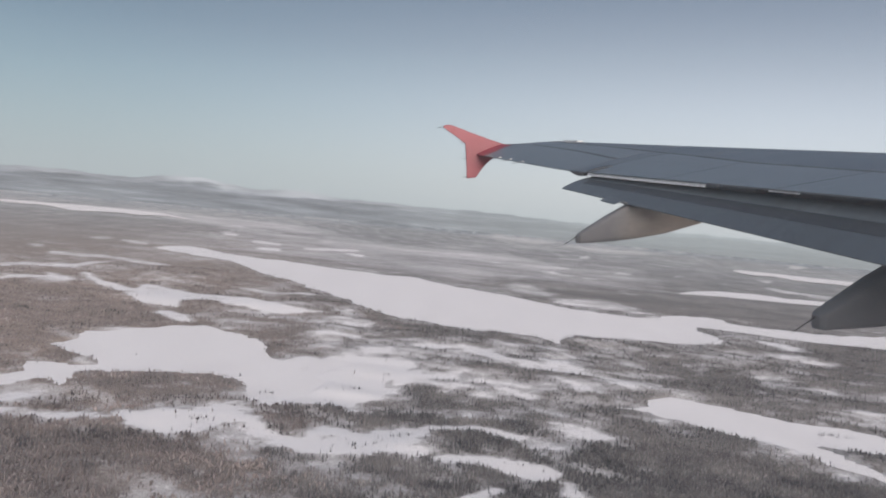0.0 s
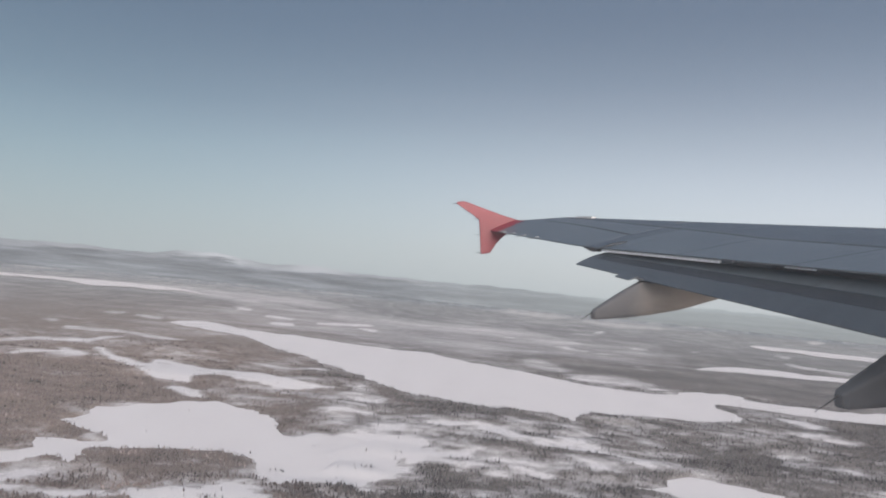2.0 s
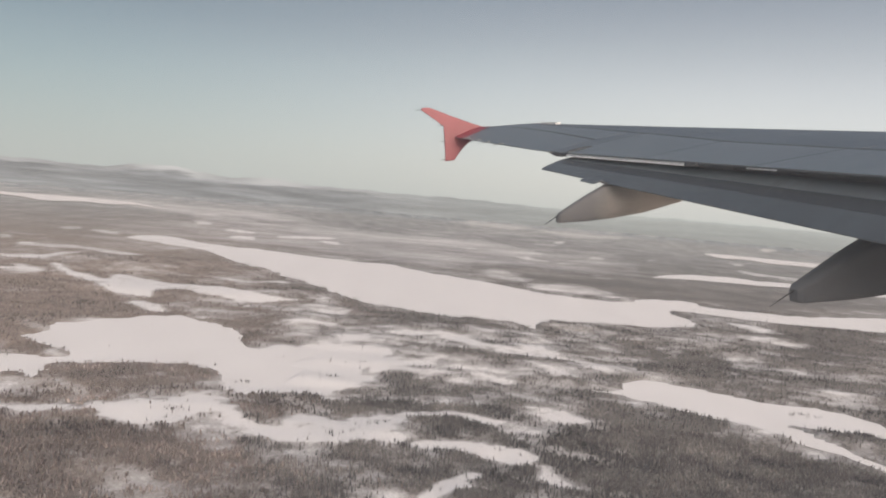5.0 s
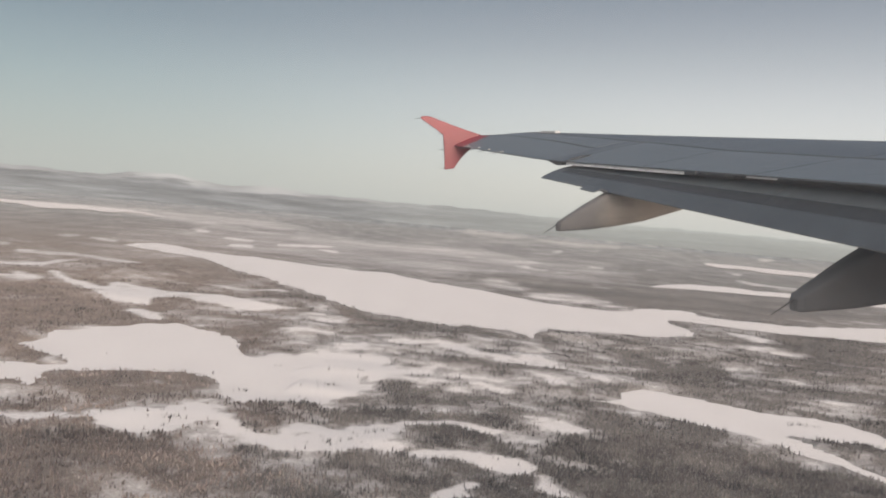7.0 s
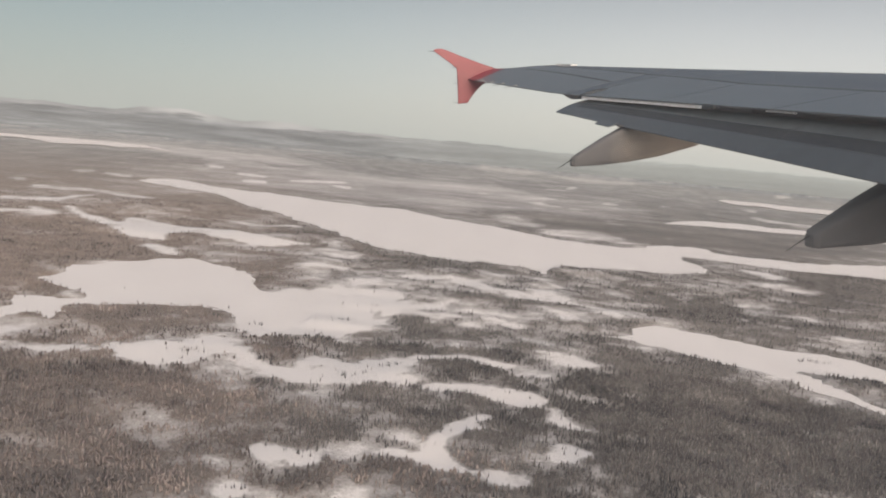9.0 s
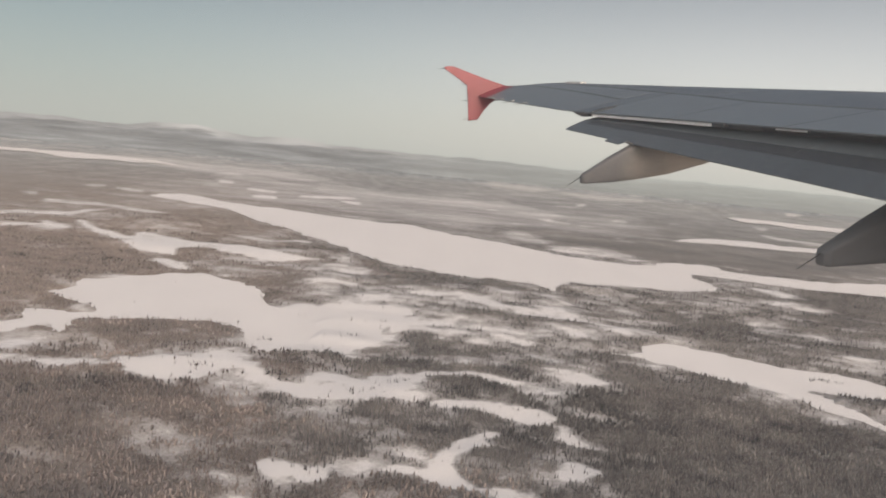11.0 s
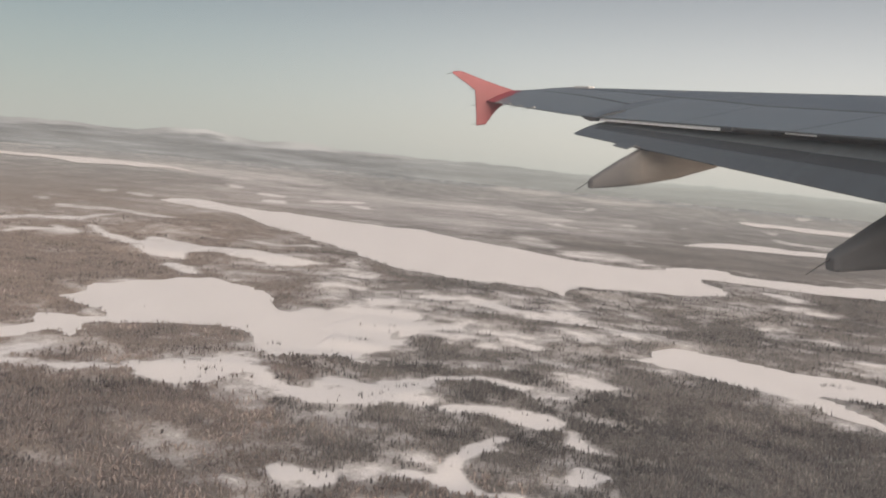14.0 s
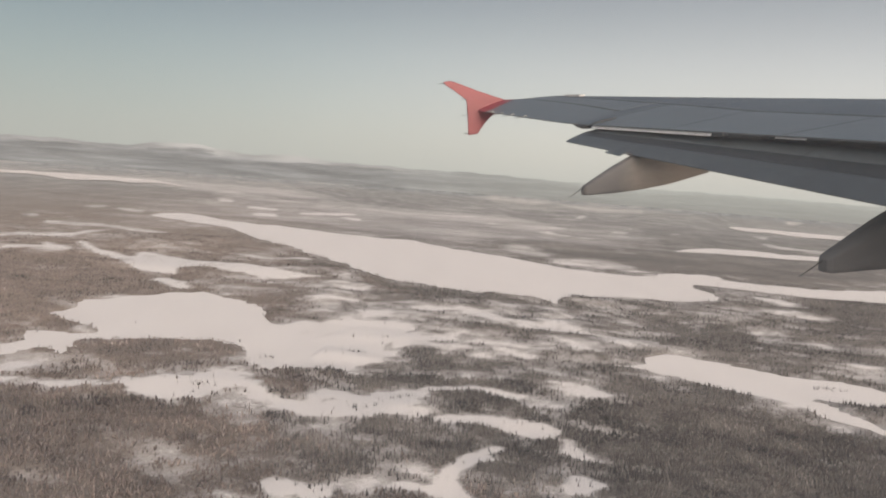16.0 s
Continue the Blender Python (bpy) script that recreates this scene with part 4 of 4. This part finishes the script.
for a, b in ((0.7, 4.5), (4.52, 7.2), (7.22, 9.75), (9.77, 11.02)):
    flap_strip("wear_strip", a, b, 0.34, 0.56, FLAP_DARK, "dark grey strip along the flap")
    # lit look of the flap's nose, painted as a lighter strip
    flap_strip("nose_strip", a, b, 0.575, 0.80, NOSE_LIT, "lighter strip with the lit look of the flap's nose in its colour")
bm = bmesh.new()
pts = [(3.31, 10.05), (3.375, 9.70), (3.52, 9.70), (3.45, 10.05)]
top = [bm.verts.new((x, y, flap_trail(y)[1] + (0.03 if x > 3.42 else -0.02))) for x, y in pts]
low = [bm.verts.new((x, y, flap_trail(y)[1] + (0.01 if x > 3.42 else -0.03))) for x, y in pts]
bm.faces.new(top)
bm.faces.new(low[::-1])
for i in range(4):
    j = (i + 1) % 4
    bm.faces.new((top[i], low[i], low[j], top[j]))
part("trailing_tab", bm, FLAP_GREY, flap, smooth=False)
# rounded end fairing where flap and aileron meet
rings = []
for x, r in ((3.45, 0.004), (3.50, 0.018), (3.58, 0.028), (3.68, 0.030), (3.78, 0.022), (3.86, 0.005)):
    rings.append([(x, 11.13 + 1.6 * r * math.cos(k * math.pi / 5), 0.470 + 0.206 * (x - 3.479) + r * math.sin(k * math.pi / 5)) for k in range(10)])
part("end_fairing", loft(rings), FLAP_DARK, wing, "small dark rounded end fairing")

# white strips added for the bright sky through the slot over the flap's nose
for a, b in ((8.58, 11.16), (7.2, 7.6)):
    rings = []
    for i in range(9):
        y = a + (b - a) * i / 8
        x, _, z = upper(y, 0.0)
        tall = 0.040 if a > 8 else 0.018
        rings.append([(x + 0.030, y, z - 0.012), (x + 0.022, y, z - 0.012), (x + 0.010, y, z - 0.012 - tall), (x + 0.020, y, z - 0.014 - tall)])
    part("slot_sky_strip", loft(rings), SLOT_SKY, wing, "white strip standing for bright sky through the flap slot")

# dark hinge bracket where aileron and flap meet
rings = []
for y, tall in ((11.24, 0.012), (11.30, 0.052), (11.42, 0.058), (11.56, 0.035), (11.66, 0.008)):
    x, _, z = upper(y, 0.0)
    rings.append([(x - 0.01, y, z - 0.012), (x + 0.16, y, z - 0.010), (x + 0.16, y, z - 0.014 - tall), (x + 0.01, y, z - 0.012 - tall)])
part("hinge_bracket", loft(rings), JOINT_AND_SHADE, wing, "dark hinge bracket at the flap's outer end")

# dark seal block at the inner end of the long white strip
bm = bmesh.new()
bmesh.ops.create_cube(bm, size=1.0)
_x, _y, _z = upper(8.44, 0.0)
for v in bm.verts:
    v.co = Vector((_x + 0.03 + v.co.x * 0.07, _y + v.co.y * 0.24, _z - 0.03 + v.co.z * 0.045))
bmesh.ops.bevel(bm, geom=bm.edges[:], offset=0.008, segments=1, affect='EDGES')
part("seal_block", bm, JOINT_AND_SHADE, wing, "dark rubber seal block", smooth=False)

# dark body put in for the shade between the flap and its outer fairing
rings = []
for x, r in ((3.40, 0.004), (3.45, 0.016), (3.53, 0.021), (3.60, 0.017), (3.67, 0.004)):
    rings.append([(x, 9.57 + 0.6 * r * math.cos(k * math.pi / 5), 0.03 - 0.24 * (x - 3.4) + r * math.sin(k * math.pi / 5)) for k in range(10)])
part("gap_shade", loft(rings), JOINT_AND_SHADE, wing, "dark body painted as the shade in the gap under the flap")

# rear spar in the cove in front of the flap, the cove's shade put into its dark colour
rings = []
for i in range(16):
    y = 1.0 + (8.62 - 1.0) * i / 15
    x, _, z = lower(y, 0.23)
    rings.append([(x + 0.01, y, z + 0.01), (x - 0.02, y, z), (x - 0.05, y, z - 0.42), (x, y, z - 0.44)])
part("cove_shade_panel", loft(rings), JOINT_AND_SHADE, wing, "cove panel ahead of the flap with shade in its dark colour")


# canoe fairings of the flap tracks
def fairing(y, grow, at_x, at_z, mat=None, label="grey canoe-shaped flap track fairing"):
    """A canoe body; its blunt end lies at (at_x, y, at_z)."""
    profile = [  # along, top, bottom, half width
        (0.0, 0.045, -0.045, 0.05), (0.03, 0.075, -0.052, 0.085), (0.4, 0.29, -0.045, 0.118), (0.72, 0.455, -0.02, 0.135), (1.1, 0.56, 0.03, 0.142),
        (1.6, 0.66, 0.15, 0.146), (2.2, 0.75, 0.33, 0.146), (2.8, 0.80, 0.55, 0.135), (3.2, 0.82, 0.72, 0.08)]
    rings = []
    for along, top, bottom, half in profile:
        mid, tall = (top + bottom) / 2, (top - bottom) / 2
        ring = []
        for k in range(16):
            a = 2 * math.pi * k / 16
            ca, sa_ = math.cos(a), math.sin(a)
            ring.append((at_x + along * grow, y + grow * half * math.copysign(abs(ca) ** 0.3, ca), at_z + grow * (mid + tall * math.copysign(abs(sa_) ** 0.5, sa_))))
        rings.append(ring)
    body = part("flap_fairing", loft(rings), mat or FAIRING_GREY, wing, label)
    wick(body, (at_x + 0.01, y, at_z + 0.04 * grow), (at_x - 0.17 * grow, y + 0.01, at_z - 0.07 * grow))
    return body


def wick(parent, a, b, thick=0.007):
    a, b = Vector(a), Vector(b)
    d = (b - a).normalized()
    u = d.orthogonal().normalized()
    v = d.cross(u)
    rings = []
    for p, r in ((a, thick), (a.lerp(b, 0.5), thick * 0.8), (b, thick * 0.4)):
        rings.append([p + (u * math.cos(k * math.pi / 3) + v * math.sin(k * math.pi / 3)) * r for k in range(6)])
    return part("static_wick", loft(rings), WICK_BLACK, parent, "thin black static wick")


fairing(9.70, 1.0, 2.886, -0.425, FAIRING_LIT, "canoe-shaped flap track fairing painted lit beige ahead, shaded grey astern")
fairing(6.50, 1.28, 4.107, -1.055)
fairing(3.00, 1.35, 4.95, -1.75)

# red wing tip fence: swept upper fin and lower fin on one tip plate
outline = [(1.896, 1.552), (1.915, 1.578), (2.02, 1.592), (2.10, 1.575), (2.45, 1.43), (2.80, 1.295), (3.09, 1.195), (3.12, 1.15), (3.00, 1.03), (2.90, 0.945), (2.78, 0.86), (2.67, 0.745), (2.585, 0.625), (2.54, 0.558), (2.355, 0.540), (2.350, 0.70), (2.335, 1.0), (2.325, 1.215), (2.20, 1.325)]
bm = bmesh.new()
sides = []
for dy, inset in ((-0.03, 0.02), (-0.018, 0.0), (0.018, 0.0), (0.03, 0.02)):
    cx, cz = 2.5, 1.05
    sides.append([(x + (cx - x) * inset, 15.35 + dy + (0.10 * (z - 0.98) if z > 0.98 else 0.34 * (0.98 - z)), z + (cz - z) * inset) for x, z in outline])
fence = part("wingtip_fence", loft(sides), FENCE_RED, wing, "bright red wing tip fence")
for zx, x0 in ((1.545, 1.90), (1.24, 2.33), (0.93, 2.338), (0.575, 2.352)):
    wick(fence, (x0 + 0.01, 15.35, zx), (x0 - 0.13, 15.35, zx - 0.012), 0.006)
for y in (13.35, 13.85, 14.30, 14.72):
    p = upper(y, 0.0)
    spike = wick(wing, p, (p[0] - 0.16, y, p[2] - 0.02), 0.006)
    bm = bmesh.new()
    bmesh.ops.create_cube(bm, size=1.0)
    for v in bm.verts:
        v.co = Vector((p[0] + 0.035 + v.co.x * 0.07, y + v.co.y * 0.09, p[2] + 0.014 + v.co.z * 0.014 + v.co.x * 0.008))
    part("wick_base", bm, MOUNT_GREY, spike, "small pale grey wick mount", smooth=False)


# ---------------------------------------------------------------- the woods
def scatter(count, r0, r1, power, rng):
    """Points in the sector of the country that lies before the window; density falls off with distance to that power."""
    u = rng.random(count)
    e = 2 - power
    r = (r0 ** e + u * (r1 ** e - r0 ** e)) ** (1 / e)
    a = np.radians(rng.uniform(-34, 50, count))
    return np.stack([r * np.sin(a), r * np.cos(a)], 1)


def woods(name, label, points, shape, mat, rng, size):
    """All trees of a wood as one mesh: copies of a small crown, turned, leaned and scaled."""
    sv, sf = shape
    nt, nv = len(points), len(sv)
    ang = rng.uniform(0, 2 * math.pi, nt)
    tall = size * rng.uniform(0.4, 1.35, nt) * (1 + 0.15 * rng.standard_normal(nt))
    wide = tall * rng.uniform(0.6, 0.95, nt)
    c, s = np.cos(ang), np.sin(ang)
    lean = rng.normal(0, 0.05, (nt, 2))
    v = np.empty((nt, nv, 3))
    jit = 1 + 0.18 * rng.standard_normal((nt, nv))
    vx, vy, vz = sv[:, 0] * jit, sv[:, 1] * jit, sv[:, 2][None, :]
    v[:, :, 0] = points[:, 0:1] + (vx * c[:, None] - vy * s[:, None]) * wide[:, None] + lean[:, 0:1] * vz * tall[:, None]
    v[:, :, 1] = points[:, 1:2] + (vx * s[:, None] + vy * c[:, None]) * wide[:, None] + lean[:, 1:2] * vz * tall[:, None]
    v[:, :, 2] = (terrain(points[:, 0], points[:, 1]) + relief(points))[:, None] - 0.25 + vz * tall[:, None]
    f = (sf[None, :, :] + (np.arange(nt) * nv)[:, None, None]).reshape(-1, 3)
    me = bpy.data.meshes.new(name)
    me.vertices.add(nt * nv)
    me.vertices.foreach_set("co", v.ravel())
    me.loops.add(f.size)
    me.loops.foreach_set("vertex_index", f.ravel())
    me.polygons.add(len(f))
    me.polygons.foreach_set("loop_start", np.arange(0, f.size, 3))
    me.update(calc_edges=True)
    me.materials.append(mat)
    return tagged(new(name, me), label, "forest", kind="stuff")


def spruce_shape():
    v, f = [], []
    for base, top, rad in ((0.02, 0.62, 0.20), (0.40, 1.0, 0.135)):
        k = len(v)
        n = 5
        v += [(rad * math.cos(2 * math.pi * i / n + base), rad * math.sin(2 * math.pi * i / n + base), base) for i in range(n)] + [(0, 0, top)]
        f += [(k + i, k + (i + 1) % n, k + n) for i in range(n)]
    return np.array(v), np.array(f)


def birch_shape():
    v = [(0, 0, 0)]
    for h, rad in ((0.45, 0.21), (0.75, 0.17)):
        v += [(rad * math.cos(2 * math.pi * i / 4 + h * 3), rad * math.sin(2 * math.pi * i / 4 + h * 3), h) for i in range(4)]
    v.append((0, 0, 1.0))
    f = []
    for i in range(4):
        j = (i + 1) % 4
        f += [(0, 1 + j, 1 + i), (1 + i, 1 + j, 5 + j), (1 + i, 5 + j, 5 + i), (5 + i, 5 + j, 9)]
    return np.array(v), np.array(f)


rng = np.random.default_rng(7)
def clumped(p):
    """Draws a third of the trees close to others, so that they stand in clumps."""
    a, b = rng.permutation(len(p))[:len(p) // 3], rng.integers(0, len(p), len(p) // 3)
    p[a] = p[b] + rng.normal(0, 3.2, (len(a), 2))
    return p


pts = np.concatenate([clumped(scatter(112000, 560, 1150, 0.0, rng)), clumped(scatter(140000, 1150, 2900, 1.2, rng))])
keep = np.ones(len(pts), bool)
for poly, ragged, stray in OPEN:
    shifted = pts + rng.normal(0, ragged, pts.shape)
    keep &= ~inside(shifted, poly) | (rng.random(len(pts)) < stray)
pts = pts[keep]
cover = snow_cover(pts)
chance = 1 - smooth_step(-0.34, 0.42, cover + rng.normal(0, 0.05, len(cover)))
west = smooth_step(100, -300, pts[:, 0])
grows = rng.random(len(pts)) < np.maximum(chance * (1 - 0.35 * west), 0.006)
pts, cover = pts[grows], cover[grows]
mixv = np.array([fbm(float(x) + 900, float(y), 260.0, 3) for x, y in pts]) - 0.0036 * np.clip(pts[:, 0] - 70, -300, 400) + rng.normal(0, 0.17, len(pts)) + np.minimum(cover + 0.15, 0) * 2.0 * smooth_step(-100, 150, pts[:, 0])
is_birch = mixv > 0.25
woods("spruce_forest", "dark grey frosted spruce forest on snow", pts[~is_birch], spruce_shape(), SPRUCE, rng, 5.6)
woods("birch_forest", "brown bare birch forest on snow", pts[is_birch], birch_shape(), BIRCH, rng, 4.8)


# ---------------------------------------------------------------- lone trees on the open bogs
BARK = material("spruce_bark", (0.11, 0.09, 0.075), 0.9, 0.0, 0.2)
_bk = noise_node(BARK, 6.0, 4, 0.6, (1.0, 1.0, 0.3))
finish(BARK, ramp_node(BARK, _bk.outputs[0], [(0.35, (0.07, 0.058, 0.05)), (0.65, (0.15, 0.125, 0.105))]).outputs[0], _bk.outputs[0], 0.4, 0.02)


def lone_spruce(tall, seed):
    """A slim northern spruce: tapered trunk, crown of drooping ragged whorls with gaps."""
    r = random.Random(seed)
    tree = new("spruce_tree")
    bm = loft([[(k * 0.055 * tall / 6 * math.cos(a * math.pi / 3) + 0.02 * h, k * 0.055 * tall / 6 * math.sin(a * math.pi / 3), h * tall) for a in range(6)] for h, k in ((-0.04, 2.6), (0.1, 2.0), (0.5, 1.2), (0.97, 0.25))])
    part("trunk", bm, BARK, tree, "short dark trunk")
    bm = bmesh.new()
    whorls = 11
    for w in range(whorls):
        h = 0.10 + 0.86 * w / whorls
        reach = 0.17 * tall * (1 - h) ** 0.8 * r.uniform(0.8, 1.2) + 0.02 * tall
        n = 9 if w < 7 else 6
        turn = r.uniform(0, 6.28)
        for b in range(n):
            if r.random() < 0.12:
                continue
            a = turn + 2 * math.pi * b / n + r.uniform(-0.15, 0.15)
            q = reach * r.uniform(0.7, 1.2)
            up = h * tall + 0.035 * tall
            tip = (q * math.cos(a), q * math.sin(a), h * tall - q * r.uniform(0.25, 0.5))
            half = q * 0.34
            side = (-math.sin(a) * half, math.cos(a) * half)
            mid = (0.55 * q * math.cos(a), 0.55 * q * math.sin(a), h * tall - 0.05 * q)
            top = bm.verts.new((0, 0, up))
            v1 = bm.verts.new((mid[0] + side[0], mid[1] + side[1], mid[2] - 0.08 * q))
            v2 = bm.verts.new(tip)
            v3 = bm.verts.new((mid[0] - side[0], mid[1] - side[1], mid[2] - 0.08 * q))
            v4 = bm.verts.new((mid[0], mid[1], mid[2] - 0.22 * q))
            for tri in ((top, v1, v2), (top, v2, v3), (v1, v4, v2), (v4, v3, v2), (top, v4, v1), (top, v3, v4)):
                bm.faces.new(tri)
    part("crown", bm, SPRUCE, tree, "ragged dark grey-green frosted crown", smooth=False)
    return tagged(tree, "small frosted spruce standing apart on open snow", "tree", group="lone spruces on the open bogs")


rng = np.random.default_rng(21)
spots = []
for poly, strength, soft in FIELDS:
    if strength < 0.5 or np.hypot(*poly.mean(0)) > 1500:
        continue
    span = poly.max(0) - poly.min(0)
    trial = poly.min(0) + rng.random((40, 2)) * span
    for p in trial[inside(trial, poly)][:3]:
        spots += [tuple(p + rng.normal(0, 4.5, 2)) for _ in range(int(rng.integers(1, 5)))]
spots = spots[:80]
# wooded islets in the lakes and bogs: place, half length and depth, trees
for ix, iy, long, deep, count in ((782, 1158, 32, 16, 24), (-161, 1235, 19, 12, 14), (-105, 1202, 15, 9, 9), (29, 949, 13, 6, 9), (-163, 1019, 20, 9, 12), (31, 1265, 21, 8, 12)):
    spots += [(ix + long * float(rng.normal(0, 0.5)), iy + deep * float(rng.normal(0, 0.5))) for _ in range(count)]
spots = np.array(spots)
heights = terrain(spots[:, 0], spots[:, 1]) + relief(spots) + 0.2
kinds = [lone_spruce(6.5, 3), lone_spruce(5.2, 8), lone_spruce(4.2, 14)]
for i, ((x, y), z) in enumerate(zip(spots.tolist(), heights.tolist())):
    m = pose(x, y, z, 0, 0, float(rng.uniform(0, 360)))
    if i < 3:
        kinds[i].matrix_world = m
    else:
        copy_thing(kinds[i % 3], m)
